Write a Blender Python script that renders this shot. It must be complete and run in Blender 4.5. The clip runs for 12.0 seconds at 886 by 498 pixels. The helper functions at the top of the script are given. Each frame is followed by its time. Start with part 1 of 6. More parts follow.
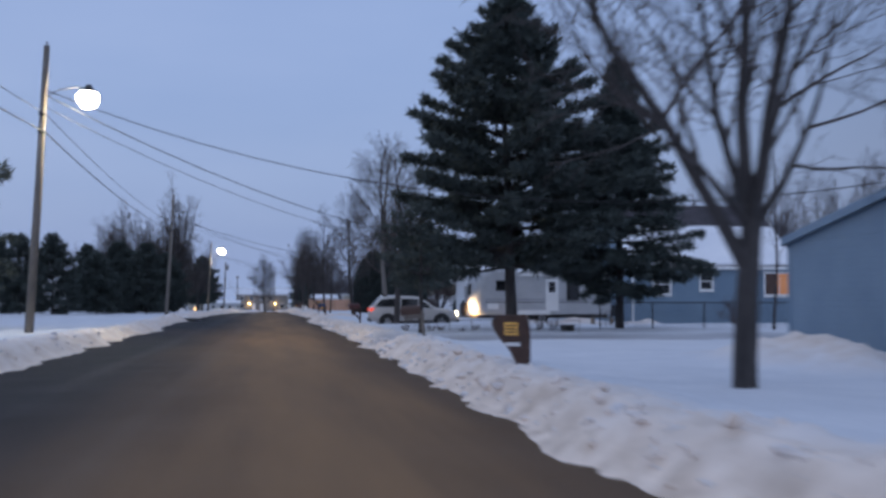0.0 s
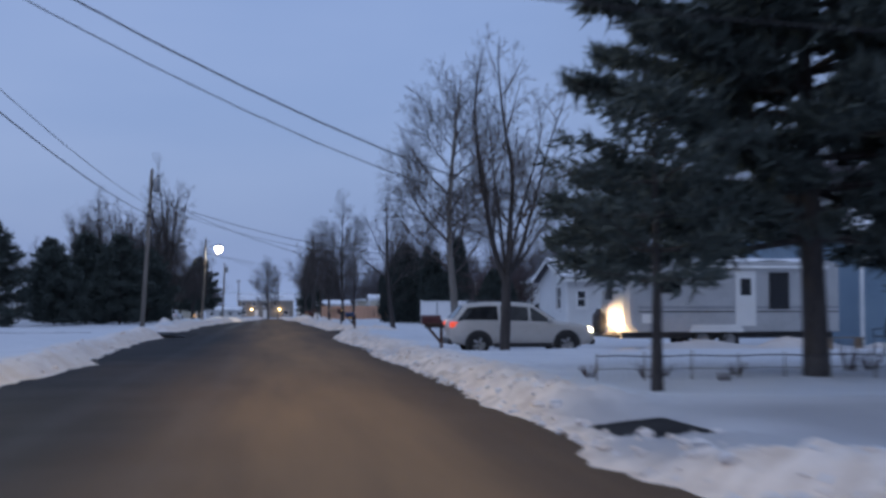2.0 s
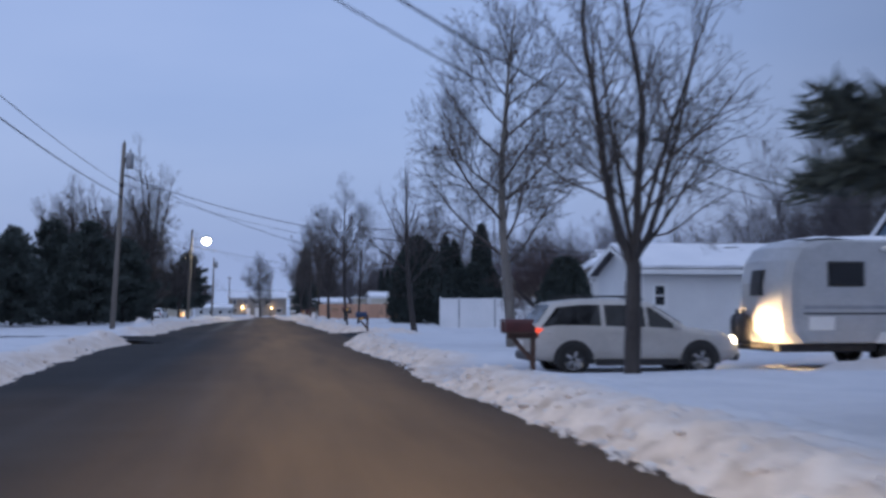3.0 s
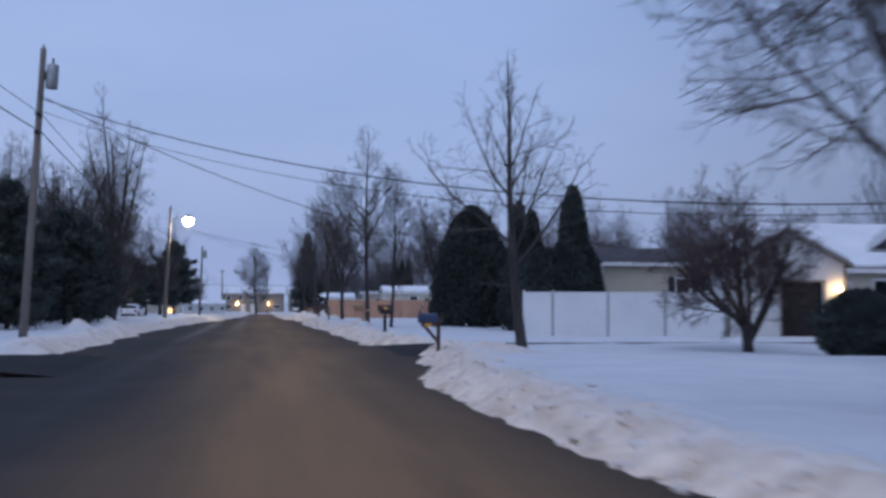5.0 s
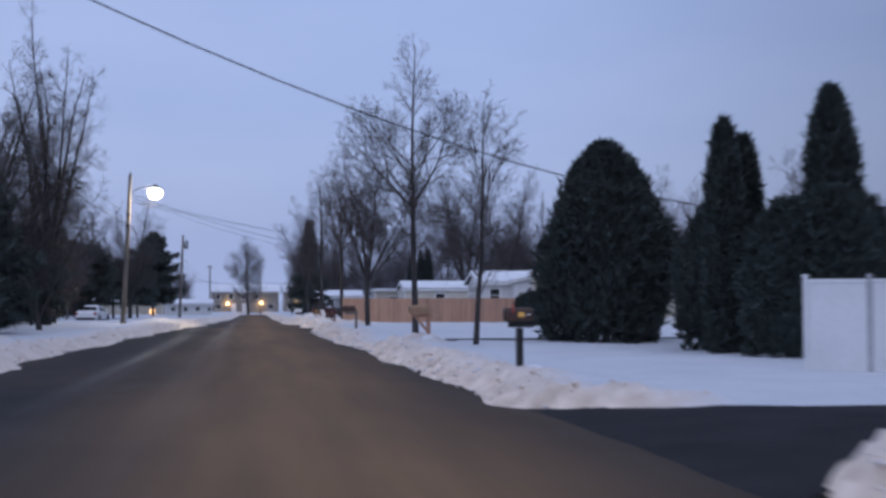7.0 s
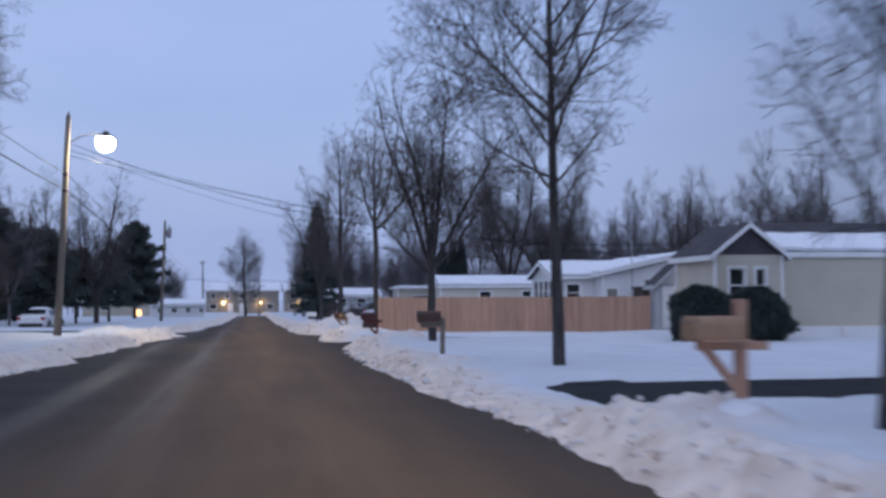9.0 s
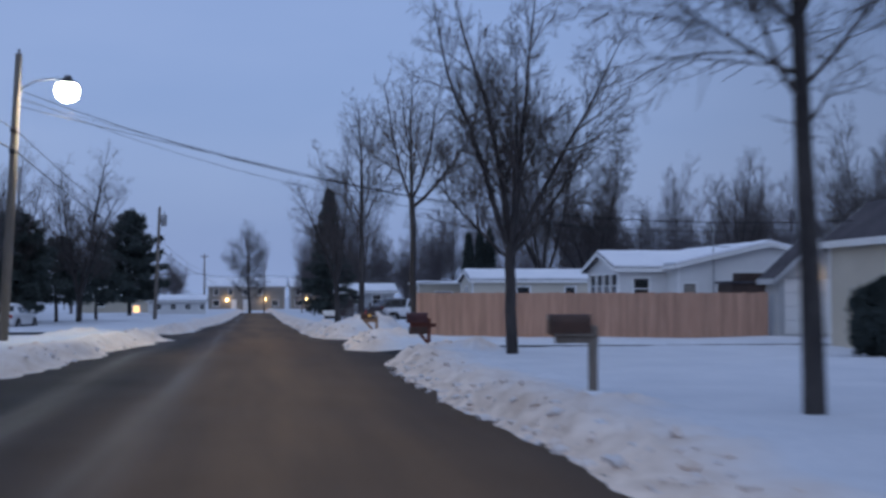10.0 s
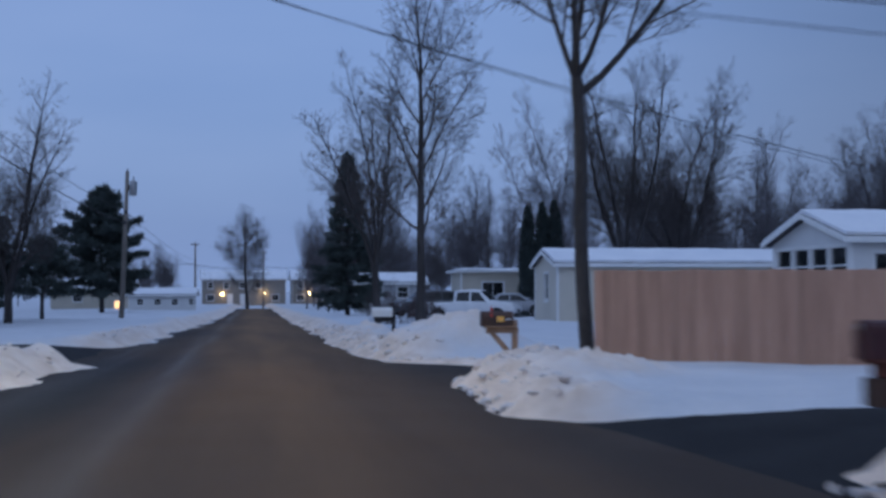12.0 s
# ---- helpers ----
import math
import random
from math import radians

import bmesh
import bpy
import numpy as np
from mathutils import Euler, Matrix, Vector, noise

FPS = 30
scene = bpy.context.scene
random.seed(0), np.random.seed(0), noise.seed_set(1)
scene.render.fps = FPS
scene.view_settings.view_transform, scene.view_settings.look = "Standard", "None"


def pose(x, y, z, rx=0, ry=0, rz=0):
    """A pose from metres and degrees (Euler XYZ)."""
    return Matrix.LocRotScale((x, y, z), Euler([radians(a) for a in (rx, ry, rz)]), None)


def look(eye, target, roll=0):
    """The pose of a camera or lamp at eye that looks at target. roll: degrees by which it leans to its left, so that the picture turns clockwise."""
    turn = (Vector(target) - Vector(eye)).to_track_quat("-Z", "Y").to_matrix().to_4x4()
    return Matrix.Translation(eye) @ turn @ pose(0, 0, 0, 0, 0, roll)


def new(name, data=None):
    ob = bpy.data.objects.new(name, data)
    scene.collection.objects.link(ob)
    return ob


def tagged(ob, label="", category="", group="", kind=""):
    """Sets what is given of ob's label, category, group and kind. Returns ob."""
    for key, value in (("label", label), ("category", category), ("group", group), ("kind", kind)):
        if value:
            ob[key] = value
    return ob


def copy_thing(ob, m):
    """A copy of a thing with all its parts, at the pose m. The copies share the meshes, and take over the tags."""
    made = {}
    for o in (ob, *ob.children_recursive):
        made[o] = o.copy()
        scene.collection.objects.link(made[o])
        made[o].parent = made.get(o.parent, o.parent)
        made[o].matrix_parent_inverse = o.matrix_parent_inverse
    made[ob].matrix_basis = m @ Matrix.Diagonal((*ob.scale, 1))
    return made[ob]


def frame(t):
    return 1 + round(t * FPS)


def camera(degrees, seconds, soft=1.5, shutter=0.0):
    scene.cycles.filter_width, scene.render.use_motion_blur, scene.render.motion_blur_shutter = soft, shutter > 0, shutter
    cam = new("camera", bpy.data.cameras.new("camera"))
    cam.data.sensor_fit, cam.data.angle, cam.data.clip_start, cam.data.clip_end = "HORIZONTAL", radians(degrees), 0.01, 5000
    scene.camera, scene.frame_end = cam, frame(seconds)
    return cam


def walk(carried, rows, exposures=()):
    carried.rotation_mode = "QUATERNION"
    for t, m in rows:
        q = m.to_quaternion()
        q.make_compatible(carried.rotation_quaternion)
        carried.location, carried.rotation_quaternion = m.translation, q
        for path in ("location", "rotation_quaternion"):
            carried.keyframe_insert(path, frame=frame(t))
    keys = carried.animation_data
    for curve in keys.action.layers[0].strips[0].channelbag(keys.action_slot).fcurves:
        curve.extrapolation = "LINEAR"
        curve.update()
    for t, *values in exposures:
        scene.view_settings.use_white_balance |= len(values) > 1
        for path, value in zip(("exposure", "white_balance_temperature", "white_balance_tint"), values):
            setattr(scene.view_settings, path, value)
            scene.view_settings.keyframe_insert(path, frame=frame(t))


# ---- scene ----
cam = camera(39.3, 12.0, soft=3.0, shutter=0.6)
METRES, EYE, TILT, LEAN, TURN = 150.0, 1.35, 2.45, 0.0, -8.1
ROWS = [
    (0.0, 0.0, 0.0, 0.0, 0.0, 0.0, -0.0),
    (0.5, -0.0068, 0.044, -0.0017, 0.03, 0.17, -0.08),
    (1.0, -0.0138, 0.0873, -0.0033, 0.1, 0.35, 0.02),
    (1.5, -0.0202, 0.1296, -0.0048, 0.22, 0.35, 0.04),
    (2.0, -0.0265, 0.1718, -0.0064, 0.11, 0.25, 0.09),
    (2.5, -0.0331, 0.2166, -0.008, -0.11, 0.3, 0.06),
    (3.0, -0.0391, 0.2558, -0.0098, -0.26, 0.16, -0.01),
    (5.0, -0.062, 0.4211, -0.0168, -0.42, 0.0, -0.22),
    (5.5, -0.0688, 0.4699, -0.0188, -0.51, -0.09, -0.16),
    (6.0, -0.075, 0.5113, -0.0205, -0.57, -0.11, -0.13),
    (6.5, -0.0807, 0.5536, -0.0224, -0.65, -0.12, -0.04),
    (8.5, -0.1023, 0.7146, -0.0286, -1.03, 0.11, 0.27),
    (9.0, -0.108, 0.755, -0.0306, -0.85, -0.14, 0.21),
    (9.5, -0.1133, 0.7948, -0.0324, -0.7, -0.09, 0.14),
    (10.0, -0.119, 0.8336, -0.0342, -0.64, -0.27, -0.01),
    (10.5, -0.1245, 0.8716, -0.0361, -0.58, -0.28, 0.05),
    (11.0, -0.1302, 0.9109, -0.0381, -0.53, -0.37, 0.07),
    (11.5, -0.1359, 0.9509, -0.0403, -0.74, -0.6, 0.09),
    (12.0, -0.1409, 0.9891, -0.0423, -0.74, -0.52, 0.12),
]
EXPOSURES = [(0.0, 0.17, 6650, 10), (1.0, -0.02, 6700, 11), (2.0, 0.02, 6350, 10), (2.5, 0.26, 6500, 11), (5.0, 0.27, 6600, 12), (6.5, 0.33, 6850, 16), (8.5, 0.42, 6850, 14), (9.5, 0.29, 6450, 12), (10.0, 0.02, 6250, 10), (10.5, -0.31, 6000, 8), (11.2, -0.39, 5800, 8), (12.0, -0.15, 5800, 8)]
walk(cam, [(t, pose(0, 0, EYE, TILT, LEAN, TURN) @ pose(METRES * x, METRES * y, METRES * z, 90 + pitch, roll, yaw)) for t, x, y, z, yaw, pitch, roll in ROWS], EXPOSURES)

# ---- world: overcast winter dusk ----
world = bpy.data.worlds.new("dusk_sky")
scene.world = world
world.use_nodes = True
wn, wl = world.node_tree.nodes, world.node_tree.links
background = wn["Background"]
sky = wn.new("ShaderNodeTexSky")
sky.sky_type, sky.sun_disc = "NISHITA", False
sky.sun_elevation, sky.sun_rotation = radians(1.0), radians(200)
sky.dust_density, sky.ozone_density = 2.0, 4.0
cloud_coord = wn.new("ShaderNodeTexCoord")
cloud_map = wn.new("ShaderNodeMapping")
cloud_map.inputs["Scale"].default_value = (1.2, 1.2, 4.0)
cloud = wn.new("ShaderNodeTexNoise")
cloud.inputs["Scale"].default_value, cloud.inputs["Detail"].default_value = 1.6, 4.0
cloud_ramp = wn.new("ShaderNodeValToRGB")
cloud_ramp.color_ramp.elements[0].position, cloud_ramp.color_ramp.elements[1].position = 0.3, 0.75
cloud_ramp.color_ramp.elements[0].color = (0.205, 0.285, 0.495, 1)
cloud_ramp.color_ramp.elements[1].color = (0.275, 0.350, 0.555, 1)
sky_mix = wn.new("ShaderNodeMixRGB")
sky_mix.inputs[0].default_value = 0.93
wl.new(cloud_coord.outputs["Generated"], cloud_map.inputs["Vector"])
wl.new(cloud_map.outputs["Vector"], cloud.inputs["Vector"])
wl.new(cloud.outputs["Fac"], cloud_ramp.inputs["Fac"])
wl.new(sky.outputs["Color"], sky_mix.inputs[1])
wl.new(cloud_ramp.outputs["Color"], sky_mix.inputs[2])
# the sky dims a little towards the east
split = wn.new("ShaderNodeSeparateXYZ")
east = wn.new("ShaderNodeMapRange")
east.interpolation_type = "SMOOTHSTEP"
for key, value in (("From Min", 0.15), ("From Max", 0.6), ("To Min", 1.0), ("To Max", 0.6)):
    east.inputs[key].default_value = value
dim = wn.new("ShaderNodeMixRGB")
dim.blend_type = "MULTIPLY"
dim.inputs[0].default_value = 1.0
wl.new(cloud_coord.outputs["Generated"], split.inputs[0])
wl.new(split.outputs["X"], east.inputs["Value"])
wl.new(sky_mix.outputs["Color"], dim.inputs[1])
wl.new(east.outputs["Result"], dim.inputs[2])
wl.new(dim.outputs["Color"], background.inputs["Color"])
background.inputs["Strength"].default_value = 1.15
sun_data = bpy.data.lights.new("overcast_sun", "SUN")
sun_data.energy, sun_data.angle, sun_data.color = 0.45, radians(100), (0.8, 0.88, 1.0)
sun = new("overcast_sun", sun_data)
sun.matrix_world = look((0, 0, 60), (6, 30, 0))


# ---- materials ----
def material(name, a, b, rough=0.8, metal=0.0, scale=3.0, fine=40.0, bump=0.3, stretch=(1, 1, 1), emit=None, strength=0.0, glass=0.0, vary=0.0):
    """Two colours mixed by noise at two scales, with fine relief."""
    m = bpy.data.materials.new(name)
    m.use_nodes = True
    n, l = m.node_tree.nodes, m.node_tree.links
    p = n["Principled BSDF"]
    geo = n.new("ShaderNodeNewGeometry")
    mp = n.new("ShaderNodeMapping")
    mp.inputs["Scale"].default_value = stretch
    l.new(geo.outputs["Position"], mp.inputs["Vector"])
    big, small = n.new("ShaderNodeTexNoise"), n.new("ShaderNodeTexNoise")
    big.inputs["Scale"].default_value, big.inputs["Detail"].default_value = scale, 5.0
    small.inputs["Scale"].default_value, small.inputs["Detail"].default_value = fine, 3.0
    l.new(mp.outputs["Vector"], big.inputs["Vector"])
    l.new(mp.outputs["Vector"], small.inputs["Vector"])
    add = n.new("ShaderNodeMath")
    add.operation = "MULTIPLY_ADD"
    l.new(small.outputs["Fac"], add.inputs[0])
    add.inputs[1].default_value = 0.5
    l.new(big.outputs["Fac"], add.inputs[2])
    ramp = n.new("ShaderNodeValToRGB")
    ramp.color_ramp.elements[0].position, ramp.color_ramp.elements[1].position = 0.5, 1.0
    ramp.color_ramp.elements[0].color, ramp.color_ramp.elements[1].color = (*a, 1), (*b, 1)
    l.new(add.outputs[0], ramp.inputs["Fac"])
    colour = ramp.outputs["Color"]
    if vary:
        info, hsv, rng = n.new("ShaderNodeObjectInfo"), n.new("ShaderNodeHueSaturation"), n.new("ShaderNodeMapRange")
        rng.inputs["To Min"].default_value, rng.inputs["To Max"].default_value = 1 - vary, 1 + vary
        l.new(info.outputs["Random"], rng.inputs["Value"])
        l.new(rng.outputs["Result"], hsv.inputs["Value"])
        l.new(colour, hsv.inputs["Color"])
        colour = hsv.outputs["Color"]
    l.new(colour, p.inputs["Base Color"])
    p.inputs["Roughness"].default_value, p.inputs["Metallic"].default_value = rough, metal
    if glass:
        p.inputs["Transmission Weight"].default_value = glass
    if bump:
        bn = n.new("ShaderNodeBump")
        bn.inputs["Strength"].default_value, bn.inputs["Distance"].default_value = bump, 0.02
        l.new(small.outputs["Fac"], bn.inputs["Height"])
        l.new(bn.outputs["Normal"], p.inputs["Normal"])
    if emit:
        p.inputs["Emission Color"].default_value = (*emit, 1)
        p.inputs["Emission Strength"].default_value = strength
    return m


def siding(name, a, b, pitch=0.115, vertical=False):
    """Lapped boards: a wave in height drives relief; noise gives wear."""
    m = material(name, a, b, rough=0.6, scale=0.8, fine=14, bump=0.1)
    n, l = m.node_tree.nodes, m.node_tree.links
    geo, sep = n.new("ShaderNodeNewGeometry"), n.new("ShaderNodeSeparateXYZ")
    div, fr = n.new("ShaderNodeMath"), n.new("ShaderNodeMath")
    div.operation, fr.operation = "DIVIDE", "FRACT"
    l.new(geo.outputs["Position"], sep.inputs[0])
    if vertical:
        both = n.new("ShaderNodeMath")
        l.new(sep.outputs["X"], both.inputs[0])
        l.new(sep.outputs["Y"], both.inputs[1])
        l.new(both.outputs[0], div.inputs[0])
    else:
        l.new(sep.outputs["Z"], div.inputs[0])
    div.inputs[1].default_value = pitch
    l.new(div.outputs[0], fr.inputs[0])
    bn = n.new("ShaderNodeBump")
    bn.inputs["Strength"].default_value, bn.inputs["Distance"].default_value = 0.8, 0.02
    bn.invert = True
    l.new(fr.outputs[0], bn.inputs["Height"])
    l.new(bn.outputs["Normal"], n["Principled BSDF"].inputs["Normal"])
    return m


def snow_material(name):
    """Snow, stained by ploughed sand, with headlight glow painted where the attribute is high."""
    m = material(name, (0.585, 0.61, 0.66), (0.69, 0.705, 0.745), rough=0.75, scale=0.7, fine=9, bump=0.5)
    n, l = m.node_tree.nodes, m.node_tree.links
    p = n["Principled BSDF"]
    p.inputs["Specular IOR Level"].default_value = 0.25
    clean = p.inputs["Base Color"].links[0].from_socket
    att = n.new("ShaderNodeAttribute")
    att.attribute_name = "soil_glow"
    ns = n.new("ShaderNodeTexNoise")
    ns.inputs["Scale"].default_value, ns.inputs["Detail"].default_value = 2.2, 7.0
    geo = n.new("ShaderNodeNewGeometry")
    l.new(geo.outputs["Position"], ns.inputs["Vector"])
    rmp = n.new("ShaderNodeValToRGB")
    rmp.color_ramp.elements[0].position, rmp.color_ramp.elements[1].position = 0.35, 0.72
    l.new(ns.outputs["Fac"], rmp.inputs["Fac"])
    mul = n.new("ShaderNodeMath")
    mul.operation = "MULTIPLY"
    l.new(att.outputs["Fac"], mul.inputs[0])
    l.new(rmp.outputs["Color"], mul.inputs[1])
    # pale warm tint: headlight glow painted into the bank colour, along with sand
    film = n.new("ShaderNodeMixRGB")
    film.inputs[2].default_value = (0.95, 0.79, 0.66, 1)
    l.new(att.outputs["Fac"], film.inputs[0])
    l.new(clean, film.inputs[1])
    mx = n.new("ShaderNodeMixRGB")
    mx.inputs[2].default_value = (0.58, 0.45, 0.35, 1)
    l.new(mul.outputs[0], mx.inputs[0])
    l.new(film.outputs["Color"], mx.inputs[1])
    trod, tread = n.new("ShaderNodeAttribute"), n.new("ShaderNodeMixRGB")
    trod.attribute_name = "worn"
    tread.inputs[2].default_value = (0.35, 0.355, 0.385, 1)
    l.new(trod.outputs["Fac"], tread.inputs[0])
    l.new(mx.outputs["Color"], tread.inputs[1])
    l.new(tread.outputs["Color"], p.inputs["Base Color"])
    return m


def road_material(name):
    """Asphalt with headlight glow painted as brown film, wheel streaks, and paler salt."""
    m = material(name, (0.02, 0.02, 0.022), (0.04, 0.039, 0.04), rough=0.8, scale=0.5, fine=60, bump=0.6)
    n, l = m.node_tree.nodes, m.node_tree.links
    p = n["Principled BSDF"]
    base = p.inputs["Base Color"].links[0].from_socket
    att = n.new("ShaderNodeAttribute")
    att.attribute_name = "soil_glow"
    geo, mp, ns = n.new("ShaderNodeNewGeometry"), n.new("ShaderNodeMapping"), n.new("ShaderNodeTexNoise")
    mp.inputs["Scale"].default_value = (1.1, 0.09, 1)
    ns.inputs["Scale"].default_value, ns.inputs["Detail"].default_value = 1.0, 5.0
    l.new(geo.outputs["Position"], mp.inputs["Vector"])
    l.new(mp.outputs["Vector"], ns.inputs["Vector"])
    rmp = n.new("ShaderNodeValToRGB")
    rmp.color_ramp.elements[0].position, rmp.color_ramp.elements[1].position = 0.15, 0.75
    rmp.color_ramp.elements[0].color, rmp.color_ramp.elements[1].color = (0.42, 0.42, 0.42, 1), (0.92, 0.92, 0.92, 1)
    l.new(ns.outputs["Fac"], rmp.inputs["Fac"])
    mul = n.new("ShaderNodeMath")
    mul.operation = "MULTIPLY"
    l.new(att.outputs["Fac"], mul.inputs[0])
    l.new(rmp.outputs["Color"], mul.inputs[1])
    # brown that paints the headlight pool into the asphalt colour
    mx = n.new("ShaderNodeMixRGB")
    mx.inputs[2].default_value = (0.375, 0.215, 0.103, 1)
    l.new(mul.outputs[0], mx.inputs[0])
    l.new(base, mx.inputs[1])
    l.new(mx.outputs["Color"], p.inputs["Base Color"])
    # wheel tracks polished by traffic
    polish = n.new("ShaderNodeAttribute")
    polish.attribute_name = "polish"
    for socket, low, high in (("Roughness", 0.82, 0.46), ("Specular IOR Level", 0.14, 0.34)):
        mix = n.new("ShaderNodeMapRange")
        mix.inputs["To Min"].default_value, mix.inputs["To Max"].default_value = low, high
        l.new(polish.outputs["Fac"], mix.inputs["Value"])
        l.new(mix.outputs["Result"], p.inputs[socket])
    return m


SNOW = snow_material("old_snow")
ROOF_SNOW = material("roof_snow", (0.76, 0.78, 0.83), (0.88, 0.89, 0.92), 0.8, scale=0.6, fine=8, bump=0.4)
ROAD = road_material("glow_tinted_asphalt")
DRIVE = material("damp_asphalt", (0.018, 0.019, 0.022), (0.036, 0.036, 0.039), 0.85, scale=0.8, fine=50, bump=0.6)
DRIVE.node_tree.nodes["Principled BSDF"].inputs["Specular IOR Level"].default_value = 0.1
BARK = material("grey_bark", (0.03, 0.027, 0.028), (0.076, 0.068, 0.066), 0.95, scale=5, fine=30, bump=1.0, stretch=(1, 1, 0.25))
TWIG = material("twig_bark", (0.06, 0.052, 0.052), (0.11, 0.095, 0.092), 0.95, scale=4, fine=20, bump=0.0)
PALEBARK = material("pale_bark", (0.13, 0.12, 0.11), (0.24, 0.22, 0.20), 0.95, scale=4, fine=26, bump=1.0, stretch=(1, 1, 0.25))
# paler than BARK and TWIG: distance haze put into the woodland colours
HAZEBARK = material("hazed_woodland_bark", (0.10, 0.095, 0.10), (0.17, 0.16, 0.165), 0.95, scale=4, fine=26, bump=0.6, stretch=(1, 1, 0.25))
HAZETWIG = material("hazed_woodland_twigs", (0.105, 0.095, 0.105), (0.165, 0.15, 0.16), 0.95, scale=4, fine=20, bump=0.0)
DARKWOOD = material("dark_stained_boards", (0.03, 0.018, 0.014), (0.06, 0.036, 0.028), 0.8, scale=2, fine=30, bump=0.5, stretch=(3, 3, 0.5))
REDTWIG = material("red_brown_twigs", (0.065, 0.045, 0.045), (0.115, 0.08, 0.077), 0.95, scale=4, fine=20, bump=0.0)
NEEDLE = material("pine_needles", (0.04, 0.054, 0.052), (0.082, 0.1, 0.092), 0.9, scale=2, fine=12, bump=0.0)
SPRUCE = material("spruce_needles", (0.037, 0.052, 0.05), (0.078, 0.098, 0.09), 0.8, scale=2, fine=12, bump=0.0)
CEDAR = material("cedar_sprays", (0.03, 0.042, 0.041), (0.058, 0.074, 0.068), 0.92, scale=3, fine=14, bump=0.0)
POLEWOOD = material("weathered_pole", (0.12, 0.105, 0.09), (0.25, 0.22, 0.19), 0.9, scale=2, fine=30, bump=0.6, stretch=(1, 1, 0.15))
STEEL = material("galvanised_steel", (0.28, 0.29, 0.30), (0.42, 0.43, 0.44), 0.45, metal=0.8, scale=6, fine=40, bump=0.1)
DARKMETAL = material("dark_metal", (0.02, 0.02, 0.022), (0.045, 0.045, 0.05), 0.5, metal=0.3, scale=6, fine=40, bump=0.2)
BLACKPLASTIC = material("black_plastic", (0.012, 0.012, 0.013), (0.025, 0.025, 0.027), 0.5, scale=8, fine=60, bump=0.2)
WIRE = material("cable_sheath", (0.01, 0.01, 0.012), (0.02, 0.02, 0.022), 0.7, scale=5, fine=20, bump=0.0)
VINYL = material("white_vinyl", (0.68, 0.69, 0.70), (0.80, 0.80, 0.81), 0.45, scale=0.6, fine=10, bump=0.08)
WHITETRIM = material("white_trim_paint", (0.70, 0.70, 0.69), (0.80, 0.80, 0.79), 0.5, scale=1.5, fine=20, bump=0.15)
CEDARBOARD = material("new_cedar_board", (0.375, 0.215, 0.152), (0.52, 0.32, 0.228), 0.8, scale=1.2, fine=22, bump=0.5, stretch=(6, 6, 0.6), vary=0.12)
TIMBER = material("bare_timber", (0.28, 0.17, 0.10), (0.45, 0.29, 0.19), 0.8, scale=2, fine=30, bump=0.5, stretch=(3, 3, 0.5))
REDTIMBER = material("red_stained_timber", (0.11, 0.035, 0.025), (0.20, 0.065, 0.045), 0.75, scale=2, fine=30, bump=0.5)
SID_BLUE = siding("blue_grey_siding", (0.13, 0.20, 0.275), (0.175, 0.255, 0.33))
SID_WHITE = siding("white_siding", (0.62, 0.62, 0.62), (0.72, 0.72, 0.71))
SID_TAN = siding("tan_siding", (0.45, 0.41, 0.33), (0.54, 0.49, 0.40))
SID_CREAM = siding("cream_siding", (0.52, 0.48, 0.40), (0.62, 0.57, 0.48))
SID_DUN = siding("dun_siding", (0.20, 0.18, 0.16), (0.27, 0.25, 0.22))
SID_GREY = siding("grey_siding", (0.36, 0.37, 0.38), (0.45, 0.46, 0.47))
SHINGLE = material("dark_shingles", (0.035, 0.032, 0.038), (0.075, 0.066, 0.075), 0.9, scale=1.5, fine=18, bump=1.0)
PANE = material("window_glass", (0.03, 0.035, 0.04), (0.05, 0.055, 0.06), 0.04, scale=2, fine=5, bump=0.0, glass=0.6)
LITPANE = material("lit_window", (0.4, 0.22, 0.1), (0.55, 0.3, 0.14), 0.3, scale=2.5, fine=6, bump=0.0, emit=(1.0, 0.3, 0.07), strength=0.16)
BROWNCLOTH = material("brown_curtain_cloth", (0.07, 0.04, 0.035), (0.12, 0.075, 0.06), 0.9, scale=4, fine=60, bump=0.4, stretch=(6, 6, 0.5))
# near-black colour standing for the shade indoors
DARKROOM = material("interior_shade", (0.01, 0.009, 0.009), (0.02, 0.018, 0.018), 0.9, scale=2, fine=10, bump=0.0)
GLOWPANE = material("bright_lit_window", (0.6, 0.45, 0.25), (0.8, 0.6, 0.35), 0.3, bump=0.0, emit=(1.0, 0.55, 0.2), strength=1.8)
LAMPGLOW = material("led_lamp", (0.9, 0.9, 0.9), (1, 1, 1), 0.3, bump=0.0, emit=(1.0, 0.91, 0.66), strength=190.0)
BULB = material("warm_bulb", (0.9, 0.8, 0.6), (1, 0.9, 0.7), 0.3, bump=0.0, emit=(1.0, 0.62, 0.25), strength=22.0)


